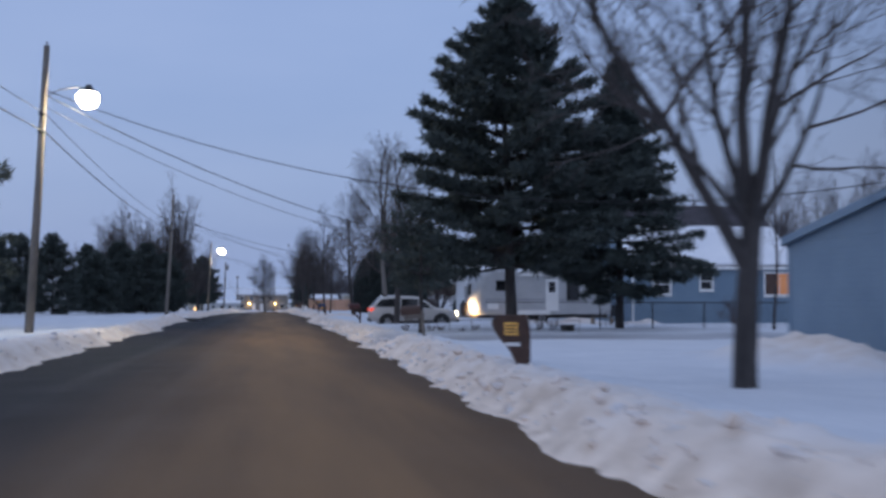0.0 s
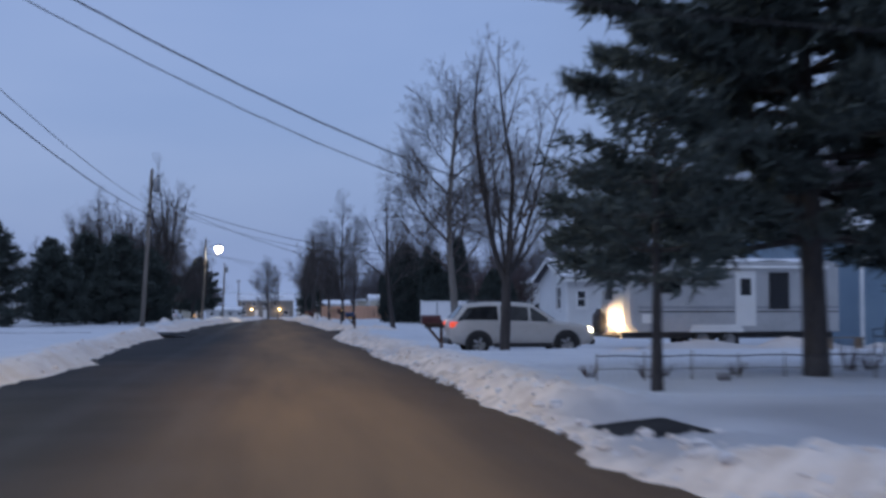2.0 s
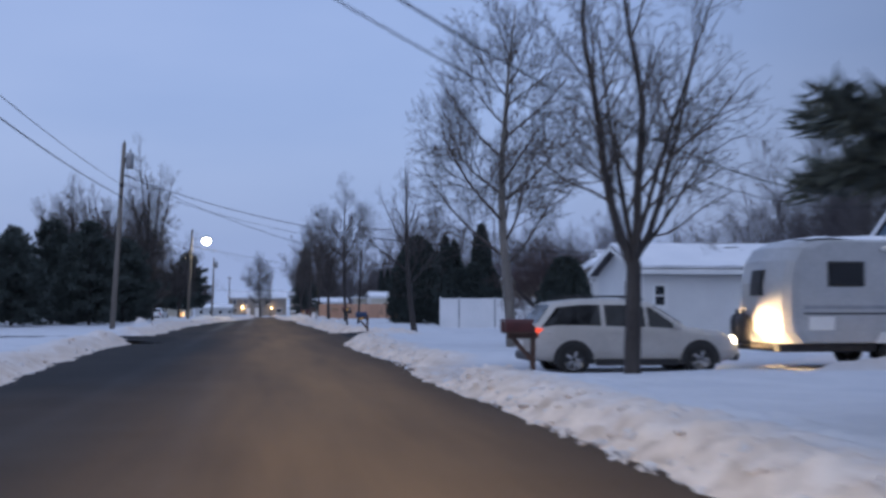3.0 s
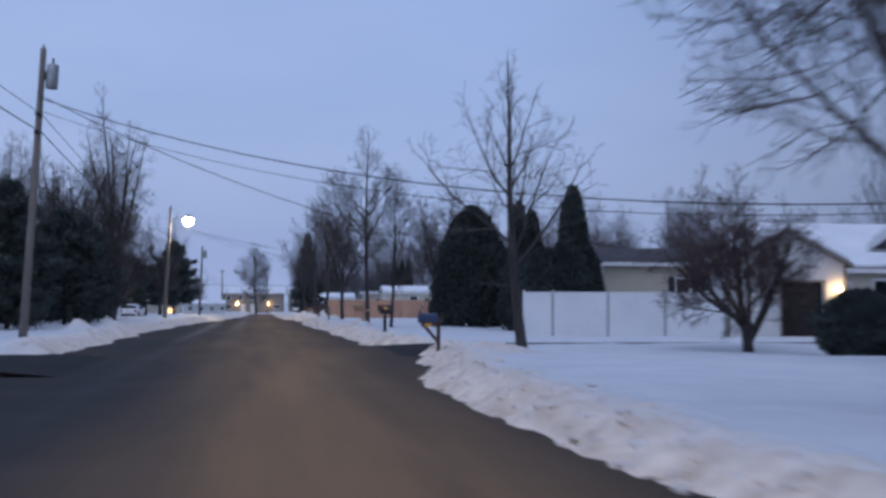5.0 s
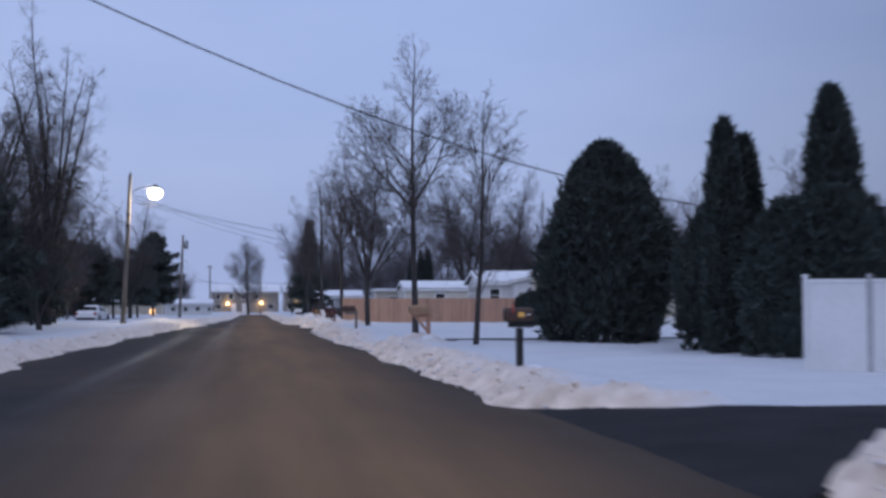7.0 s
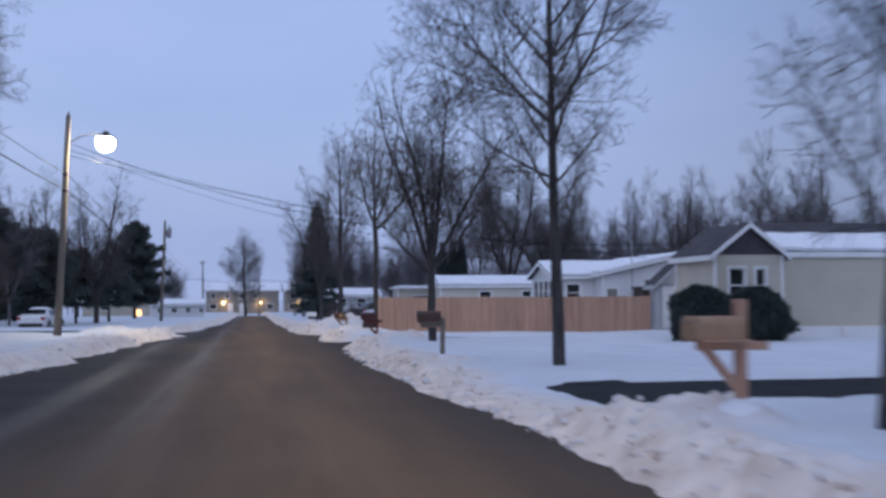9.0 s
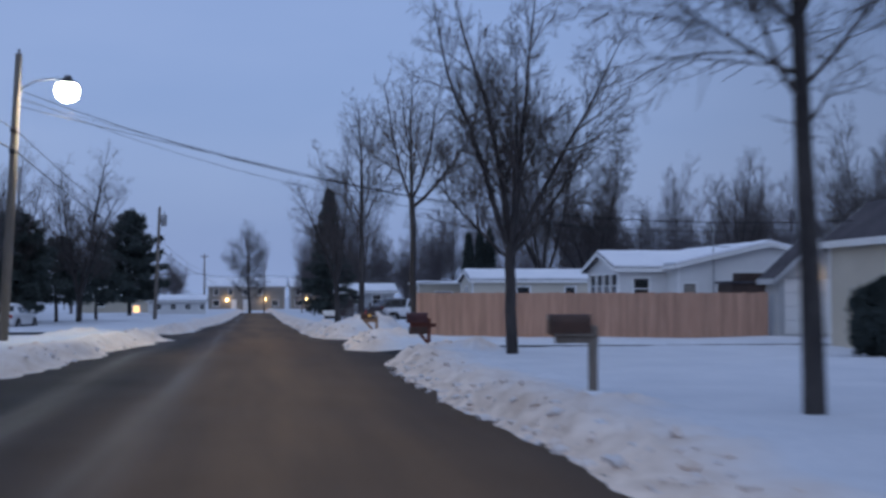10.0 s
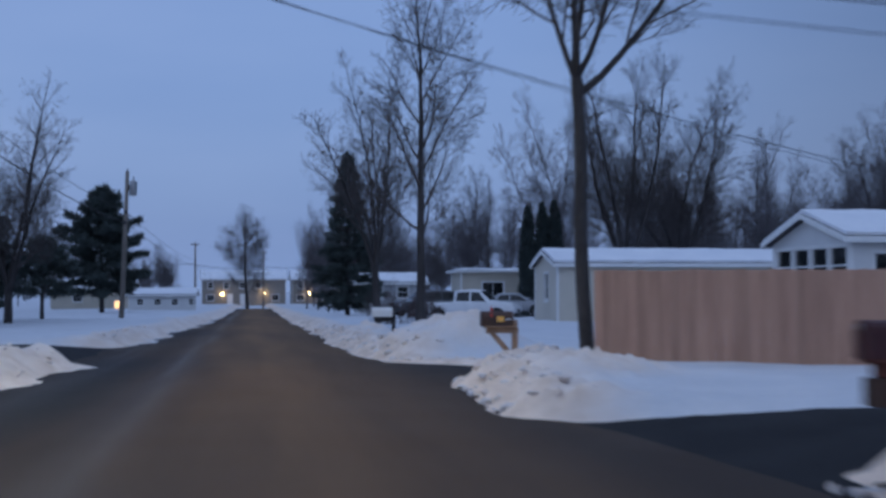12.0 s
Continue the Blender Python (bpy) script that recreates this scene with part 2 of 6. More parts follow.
# ---- geometry helpers ----
class Geo:
    """Vertices, faces and smooth flags gathered for one mesh."""

    def __init__(self):
        self.v, self.f, self.s = [], [], []

    def add(self, verts, faces, smooth=False):
        k = len(self.v)
        self.v.extend(verts)
        self.f.extend([tuple(i + k for i in f) for f in faces])
        self.s.extend([smooth] * len(faces))
        return self

    def box(self, x0, y0, z0, x1, y1, z1, b=0.0):
        x0, x1, y0, y1, z0, z1 = min(x0, x1), max(x0, x1), min(y0, y1), max(y0, y1), min(z0, z1), max(z0, z1)
        b = min(b, 0.45 * min(x1 - x0, y1 - y0, z1 - z0))
        if b <= 0:
            v = [(x, y, z) for x in (x0, x1) for y in (y0, y1) for z in (z0, z1)]
            return self.add(v, [(0, 1, 3, 2), (4, 6, 7, 5), (0, 4, 5, 1), (2, 3, 7, 6), (0, 2, 6, 4), (1, 5, 7, 3)])
        v, ids = [], {}
        for i, x in enumerate((x0, x1)):
            for j, y in enumerate((y0, y1)):
                for k, z in enumerate((z0, z1)):
                    sx, sy, sz = (1 - 2 * i) * b, (1 - 2 * j) * b, (1 - 2 * k) * b
                    for a, q in enumerate(((x, y + sy, z + sz), (x + sx, y, z + sz), (x + sx, y + sy, z))):
                        ids[i, j, k, a] = len(v)
                        v.append(q)
        I = ids
        f = []
        for i in (0, 1):
            f.append((I[i, 0, 0, 0], I[i, 0, 1, 0], I[i, 1, 1, 0], I[i, 1, 0, 0]))
            f.append((I[0, i, 0, 1], I[1, i, 0, 1], I[1, i, 1, 1], I[0, i, 1, 1]))
            f.append((I[0, 0, i, 2], I[0, 1, i, 2], I[1, 1, i, 2], I[1, 0, i, 2]))
            for j in (0, 1):
                f.append((I[i, j, 0, 0], I[i, j, 1, 0], I[i, j, 1, 1], I[i, j, 0, 1]))
                f.append((I[i, 0, j, 0], I[i, 1, j, 0], I[i, 1, j, 2], I[i, 0, j, 2]))
                f.append((I[0, i, j, 1], I[1, i, j, 1], I[1, i, j, 2], I[0, i, j, 2]))
                for k in (0, 1):
                    f.append((I[i, j, k, 0], I[i, j, k, 1], I[i, j, k, 2]))
        return self.add(v, f)

    def tube(self, pts, radii, n=6, smooth=True, cap=True):
        pts = [Vector(p) for p in pts]
        rings, prev = [], None
        for i, p in enumerate(pts):
            d = (pts[min(i + 1, len(pts) - 1)] - pts[max(i - 1, 0)])
            d = d.normalized() if d.length > 1e-9 else Vector((0, 0, 1))
            if prev is None:
                a = d.orthogonal().normalized()
            else:
                a = (prev - d * prev.dot(d))
                a = a.normalized() if a.length > 1e-6 else d.orthogonal().normalized()
            prev = a
            c = d.cross(a)
            rings.append([tuple(p + (a * math.cos(q) + c * math.sin(q)) * radii[i]) for q in [2 * math.pi * k / n for k in range(n)]])
        v = [q for r in rings for q in r]
        f = [(i * n + k, i * n + (k + 1) % n, (i + 1) * n + (k + 1) % n, (i + 1) * n + k) for i in range(len(pts) - 1) for k in range(n)]
        self.add(v, f, smooth)
        if cap:
            m = len(self.v) - len(v)
            self.f.append(tuple(m + k for k in reversed(range(n))))
            self.f.append(tuple(m + (len(pts) - 1) * n + k for k in range(n)))
            self.s += [False, False]
        return self

    def lathe(self, profile, n=16, at=(0, 0, 0), axis="z", smooth=True):
        v = []
        for r, h in profile:
            for k in range(n):
                a = 2 * math.pi * k / n
                p = (r * math.cos(a), r * math.sin(a), h)
                if axis == "x":
                    p = (p[2], p[0], p[1])
                elif axis == "y":
                    p = (p[0], p[2], p[1])
                v.append((p[0] + at[0], p[1] + at[1], p[2] + at[2]))
        f = [(i * n + k, i * n + (k + 1) % n, (i + 1) * n + (k + 1) % n, (i + 1) * n + k) for i in range(len(profile) - 1) for k in range(n)]
        return self.add(v, f, smooth)

    def prism(self, poly, axis, a, b):
        """A flat outline pushed along an axis; outline in the two other axes in xyz order."""
        n = len(poly)

        def put(p, h):
            return {"x": (h, p[0], p[1]), "y": (p[0], h, p[1]), "z": (p[0], p[1], h)}[axis]
        v = [put(p, a) for p in poly] + [put(p, b) for p in poly]
        f = [tuple(range(n)), tuple(reversed(range(n, 2 * n)))] + [(i, (i + 1) % n, n + (i + 1) % n, n + i) for i in range(n)]
        return self.add(v, f)

    def mesh(self, name, material_):
        me = bpy.data.meshes.new(name)
        me.from_pydata([tuple(p) for p in self.v], [], self.f)
        me.polygons.foreach_set("use_smooth", self.s)
        me.materials.append(material_)
        bm = bmesh.new()
        bm.from_mesh(me)
        bmesh.ops.recalc_face_normals(bm, faces=bm.faces)
        bm.to_mesh(me)
        bm.free()
        return me


def part(name, geo, material_, parent=None, label=""):
    ob = new(name, geo.mesh(name, material_) if isinstance(geo, Geo) else geo)
    if parent:
        ob.parent = parent
    return tagged(ob, label)


def thing(name, label, category, x=0.0, y=0.0, z=0.0, rz=0.0, group=""):
    ob = new(name)
    ob.empty_display_size = 0.2
    ob.matrix_basis = pose(x, y, z, 0, 0, rz)
    return tagged(ob, label, category, group)


def array_mesh(name, verts, faces, material_, smooth=False):
    """A mesh from numpy arrays of vertices and faces."""
    me = bpy.data.meshes.new(name)
    faces = np.asarray(faces, dtype=np.int32)
    k = faces.shape[1]
    me.vertices.add(len(verts))
    me.vertices.foreach_set("co", np.asarray(verts, dtype=np.float32).ravel())
    me.loops.add(faces.size)
    me.loops.foreach_set("vertex_index", faces.ravel())
    me.polygons.add(len(faces))
    me.polygons.foreach_set("loop_start", np.arange(0, faces.size, k, dtype=np.int32))
    me.polygons.foreach_set("use_smooth", np.full(len(faces), smooth))
    me.materials.append(material_)
    me.update(calc_edges=True)
    me.validate()
    return me


def value_noise(x, y, seed):
    """Smooth noise from -1 to 1 on arrays."""
    xi, yi = np.floor(x).astype(np.int64), np.floor(y).astype(np.int64)
    fx, fy = x - xi, y - yi
    fx, fy = fx * fx * (3 - 2 * fx), fy * fy * (3 - 2 * fy)

    def lattice(i, j):
        h = (i * 374761393 + j * 668265263 + seed * 974634777) & 0x7FFFFFFF
        h = ((h ^ (h >> 13)) * 1274126177) & 0x7FFFFFFF
        return ((h ^ (h >> 16)) & 0xFFFF) / 32767.5 - 1
    a = lattice(xi, yi) * (1 - fx) + lattice(xi + 1, yi) * fx
    b = lattice(xi, yi + 1) * (1 - fx) + lattice(xi + 1, yi + 1) * fx
    return a * (1 - fy) + b * fy


# ---- the lie of the land ----
def slope(y):
    return np.interp(y, [160, 228, 310, 380], [0, -0.5, -1.15, -1.4])


def left_edge(y):
    return np.interp(y, [-20, 60, 80, 125, 140, 155, 170, 235, 320], [-5.1, -5.2, -5.8, -5.8, -5.1, -4.4, -3.6, -2.4, -2.2])


def right_edge(y):
    return np.interp(y, [-20, 20, 45, 87, 91.5, 95.5, 98, 99, 107, 108.5, 125, 145, 152, 155, 156.6, 158, 163, 166, 169, 170.5, 174, 175.5, 181, 216, 320], [2.65, 2.8, 3.1, 3.05, 3.45, 3.95, 4.4, 4.55, 4.3, 3.5, 3.4, 2.75, 2.75, 3.1, 3.5, 3.9, 2.75, 2.85, 3.15, 4.5, 4.5, 2.85, 2.5, 2.3, 3.2])


# driveways: side, near y, far y, from x, to x (away from the road's middle), near y and far y at the far end
DRIVES = [(1, 38.7, 42.1, 3.65, 5.1, 39.0, 41.9), (1, 98.6, 108.0, 2.6, 30, 102.0, 106.0), (1, 130.6, 135.5, 5.0, 30, 131.3, 135.7),
          (1, 157.9, 163.4, 2.4, 24, 158.6, 162.2), (-1, 90.0, 98.0, 4.2, 30, 91, 97), (-1, 174.5, 186.0, 2.2, 30, 176, 184)]
# heaps: x, y, radius in x, radius in y, height
HEAPS = [(4.9, 166.6, 2.0, 1.6, 0.2), (4.85, 178.4, 1.95, 2.8, 0.76), (9.6, 21.0, 1.6, 5.0, 0.45), (6.1, 96.3, 1.3, 1.5, 0.26), (12.6, 63.7, 2.4, 0.9, 0.34), (16.2, 63.6, 2.6, 0.9, 0.36), (19.6, 63.7, 2.2, 0.9, 0.3), (4.8, 127.4, 1.3, 1.3, 0.28), (5.6, 156.6, 1.1, 0.8, 0.24),
         (4.3, 141.0, 0.9, 0.9, 0.12), (-6.2, 171.6, 1.6, 2.0, 0.25), (-6.3, 88.0, 1.5, 1.6, 0.2), (3.6, 188.0, 1.0, 3.0, 0.3), (8.2, 77.2, 0.8, 0.8, 0.2), (-7.9, 118.5, 0.8, 1.3, 0.5), (-7.6, 128.0, 0.8, 1.5, 0.3)]


def drive_rise(x):
    """Driveways climb a little from the road to the level of the lawns."""
    return 0.18 * np.clip((np.abs(x) - 3.6) / 2.2, 0, 1)


def drive_mask(x, y):
    m = np.zeros(np.broadcast(x, y).shape)
    for side, a, b, x0, x1, c, d in DRIVES:
        u = np.clip((side * x - x0) / (x1 - x0), 0, 1)
        wob = 0.22 * value_noise(x * 0.9, y * 0.9, 5)
        near, far = a + (c - a) * np.clip(u * 6, 0, 1) + wob, b + (d - b) * np.clip(u * 6, 0, 1) + wob
        inside = np.minimum(y - near, far - y)
        k = np.clip(inside / 0.35 + 0.5, 0, 1) * np.clip((side * x - x0) / 0.2 + 0.5, 0, 1) * np.clip((x1 - side * x) / 0.5 + 0.5, 0, 1)
        m = np.maximum(m, k)
    return m


def land(x, y):
    """Height of the snow, its sand and painted headlight tint, and how trodden."""
    re = right_edge(y) + 0.28 * value_noise(y * 0.45, y * 0 + 3, 11) + 0.10 * value_noise(y * 2.1, y * 0 + 7, 12)
    le = left_edge(y) + 0.35 * value_noise(y * 0.4, y * 0 + 1, 13) + 0.12 * value_noise(y * 1.9, y * 0 + 9, 14)
    d = np.maximum(x - re, le - x)
    high = 0.30 + 0.10 * value_noise(y * 0.16, y * 0 + 2, 15) + np.where(x < 0, 0.02, 0.0)
    packed = np.clip((y - 62.0) / 0.8, 0, 1) * np.clip((69.5 - y) / 0.8, 0, 1) * (x > 0)
    packed2 = np.clip((y - 172.3) / 0.7, 0, 1) * np.clip((176.6 - y) / 0.7, 0, 1) * (x > 0)
    packed = np.maximum(packed, packed2)
    packed = np.maximum(packed, 0.8 * np.clip((y - 35.6) / 1.5, 0, 1) * np.clip((42.8 - y) / 0.8, 0, 1) * (x > 0))
    packed = np.maximum(packed, 0.95 * np.clip((y - 129.3) / 1.2, 0, 1) * np.clip((137.2 - y) / 0.8, 0, 1) * (x > 0) * (x < 6.5))
    packed = np.maximum(packed, 0.5 * np.clip((y - 93.5) / 1.5, 0, 1) * np.clip((99 - y) / 0.8, 0, 1) * (x > 0))
    high = high * (1 - 0.75 * packed)
    rise = np.clip(d / 0.75, 0, 1)
    rise = rise * rise * (3 - 2 * rise)
    lawn = 0.24 - 0.14 * packed
    fall = np.clip((d - 0.9) / 1.5, 0, 1)
    h = rise * (high * (1 - fall) + lawn * fall)
    # sand and painted headlight warmth fade away from the road edge
    soil_glow = np.clip(1.15 - d / 1.5, 0, 1) * (d > -0.5)
    rough = np.clip(1.3 - d / 2.2, 0.08, 1) * np.clip(d / 0.15, 0, 1) * (1 - 0.65 * packed)
    for hx, hy, rx, ry, hh in HEAPS:
        q = np.sqrt(((x - hx) / rx) ** 2 + ((y - hy) / ry) ** 2) + 0.22 * value_noise(x * 1.3, y * 1.3, 21)
        k = np.clip(1 - q, 0, 1)
        k = k * k * (3 - 2 * k)
        h = h + hh * k * np.clip(d / 0.3, 0, 1)
        rough = np.maximum(rough, np.minimum(1, 1.6 * k) * np.clip(d / 0.15, 0, 1))
        soil_glow = np.maximum(soil_glow, 0.65 * k)
    lump = 0.5 * np.abs(value_noise(x * 2.3, y * 2.3, 31)) + 0.4 * np.abs(value_noise(x * 5.1, y * 5.1, 32)) + 0.22 * value_noise(x * 11, y * 11, 33)
    h = h + 0.26 * rough * (lump - 0.28)
    h = h + 0.05 * np.clip(d / 3, 0, 1) * value_noise(x * 0.35, y * 0.35, 34) + 0.015 * np.clip(d, 0, 1) * value_noise(x * 1.6, y * 1.6, 35)
    far = np.clip((np.abs(x) - 20) / 60, 0, 1) * np.clip(d, 0, 1)
    h = h + far * 0.5 * value_noise(x * 0.03, y * 0.03, 36)
    m = drive_mask(x, y)
    h = np.where(d < 0, -0.06 * np.clip(-d / 0.1, 0, 1), h)
    h = h * (1 - m) + (drive_rise(x) - 0.07) * m
    worn = np.clip((y - 36.2) / 1.2, 0, 1) * np.clip((43.4 - y) / 1.2, 0, 1) * (x > 0) * np.clip((27 - x) / 3, 0, 1)
    worn = np.maximum(worn, 0.4 * np.clip((y - 62.5) / 0.8, 0, 1) * np.clip((69.2 - y) / 0.8, 0, 1) * (x > 0) * (x < 20))
    worn = np.clip(worn * (0.85 + 0.3 * value_noise(x * 0.6, y * 0.6, 37)), 0, 1) * np.clip(d / 0.5, 0, 1)
    return h + slope(y), np.clip(soil_glow, 0, 1) * (1 - 0.3 * (x < 0)), worn


def ground_at(x, y):
    return float(land(np.array([float(x)]), np.array([float(y)]))[0][0])


xs = np.concatenate([[-1500, -700, -350, -200, -130, -90, -65, -50, -40, -32, -26, -22], np.arange(-19, -10, 1.0), np.arange(-10, -3.4, 0.2), np.arange(-3.4, 2.3, 0.8),
                     np.arange(2.3, 6.6, 0.11), np.arange(6.6, 12, 0.3), np.arange(12, 26, 0.5), [28, 32, 38, 46, 56, 70, 95, 140, 220, 400, 800, 1500]])
ys = np.concatenate([[-1500, -600, -250, -120, -70, -40, -25], np.arange(-18, 4, 1.0), np.arange(4, 190, 0.16), np.arange(190, 260, 0.6), np.arange(260, 340, 2.5), np.arange(342, 420, 8), [440, 480, 550, 700, 1000, 1700, 3000]])
gx, gy = np.meshgrid(xs, ys)
gz, gs, gw = land(gx, gy)
nx, ny = len(xs), len(ys)
i0 = (np.arange(ny - 1)[:, None] * nx + np.arange(nx - 1)[None, :]).ravel()
me = array_mesh("ground", np.stack([gx.ravel(), gy.ravel(), gz.ravel()], 1), np.stack([i0, i0 + 1, i0 + nx + 1, i0 + nx], 1), SNOW, True)
me.attributes.new("soil_glow", "FLOAT", "POINT").data.foreach_set("value", gs.ravel().astype(np.float32))
me.attributes.new("worn", "FLOAT", "POINT").data.foreach_set("value", gw.ravel().astype(np.float32))
ground = tagged(new("ground", me), "lumpy old snow with sandy, headlight-tinted ploughed banks along the road", "ground", kind="structure")

# the road: a cambered strip
us = np.linspace(0, 1, 65)
ry = np.concatenate([np.arange(-40, 200, 0.8), np.arange(200, 340, 3.0)])
uu, yy = np.meshgrid(us, ry)
rx = (left_edge(yy) - 0.6) * (1 - uu) + (right_edge(yy) + 0.6) * uu
rz = 0.0 + slope(yy) - 0.06 * (2 * uu - 1) ** 2 + 0.03 + 0.006 * value_noise(rx * 0.8, yy * 0.3, 41)
# painted headlight glow, strongest in the right lane and weaker further on
film = np.clip(np.interp(yy, [60, 110, 160], [0.95, 0.85, 0.62]) * np.exp(-((rx - 0.55) / 2.25) ** 2) + 0.12 * value_noise(rx * 0.5, yy * 0.12, 44), 0, 1)
i0 = (np.arange(len(ry) - 1)[:, None] * 65 + np.arange(64)[None, :]).ravel()
me = array_mesh("road", np.stack([rx.ravel(), yy.ravel(), rz.ravel()], 1), np.stack([i0, i0 + 1, i0 + 66, i0 + 65], 1), ROAD, True)
me.attributes.new("soil_glow", "FLOAT", "POINT").data.foreach_set("value", film.ravel().astype(np.float32))
tracks = sum(np.exp(-((rx - c + 0.12 * value_noise(yy * 0.05, yy * 0 + c, 46)) / 0.34) ** 2) for c in (-3.05, -1.35)) * np.interp(yy, [100, 125], [0.2, 0.75])
tracks = np.clip(tracks * (0.6 + 0.5 * value_noise(rx * 5, yy * 0.12, 47)), 0, 1)
me.attributes.new("polish", "FLOAT", "POINT").data.foreach_set("value", tracks.ravel().astype(np.float32))
road = tagged(new("road", me), "dark asphalt road with headlight glow painted in as brown", "road", kind="structure")

for k, (side, a, b, x0, x1, c, d) in enumerate(DRIVES):
    uu, vv = np.meshgrid(np.linspace(0, 1, 30), np.linspace(0, 1, 8))
    px = x0 + (x1 - x0) * uu - 0.3
    near, far = a - 0.5 + (c - a) * np.clip(uu * 6, 0, 1), b + 0.5 + (d - b) * np.clip(uu * 6, 0, 1)
    py = near * (1 - vv) + far * vv
    pz = slope(py) - 0.036 + drive_rise(px) + 0.005 * value_noise(px, py, 43)
    i0 = (np.arange(7)[:, None] * 30 + np.arange(29)[None, :]).ravel()
    me = array_mesh("driveway", np.stack([side * px.ravel(), py.ravel(), pz.ravel()], 1), np.stack([i0, i0 + 1, i0 + 31, i0 + 30], 1), DRIVE, True)
    tagged(new("driveway", me), "cleared dark asphalt driveway between snow banks", "driveway", "driveways", "structure")


# ---- trees ----
def wander(rng, d, amount):
    return (d + Vector((rng.gauss(0, amount), rng.gauss(0, amount), rng.gauss(0, amount)))).normalized()


def branch(rng, geo, p, d, length, r, sides, segs, bend, lift, tip=0.35):
    """One tapered, wandering limb. Returns its points and directions."""
    pts, dirs, rad = [p.copy()], [d.copy()], [r]
    for i in range(segs):
        d = wander(rng, d, bend)
        d = (d + Vector((0, 0, lift))).normalized()
        p = p + d * (length / segs)
        pts.append(p.copy())
        dirs.append(d.copy())
        rad.append(r * (1 - (1 - tip) * (i + 1) / segs))
    geo.tube(pts, rad, sides, cap=False)
    return pts, dirs, rad


def side_way(rng, d, angle, turn):
    a = d.orthogonal().normalized()
    b = d.cross(a)
    w = a * math.cos(turn) + b * math.sin(turn)
    return (d * math.cos(angle) + w * math.sin(angle)).normalized()


GAPS = {3: 0.27, 2: 0.17, 1: 0.13}


def twigs(rng, geo, pts, dirs, rad, length, level, density, lift):
    """Side shoots spaced along a branch, alternating and finer at each level."""
    n = max(2, round(density * length / GAPS[level]))
    turn = rng.uniform(0, 6.28)
    for k in range(n):
        u = 0.14 + 0.86 * (k + rng.random()) / n
        x = u * (len(pts) - 1)
        i = min(int(x), len(pts) - 2)
        p = pts[i].lerp(pts[i + 1], x - i)
        r0 = rad[i] + (rad[i + 1] - rad[i]) * (x - i)
        turn += math.pi + rng.uniform(-0.9, 0.9)
        d = side_way(rng, dirs[i], rng.uniform(0.45, 0.95), turn)
        ln = length * rng.uniform(0.4, 0.62) * (1.2 - 0.75 * u) + 0.06
        r = max(0.0065, min(r0 * 0.65, ln * 0.011))
        if level > 1 and ln > 0.22:
            q = branch(rng, geo, p, d, ln, r, 3, 3, 0.10, lift)
            twigs(rng, geo, *q, ln, level - 1, density, lift)
        else:
            branch(rng, geo, p, d, ln, r, 3, 1, 0.12, lift, 0.6)


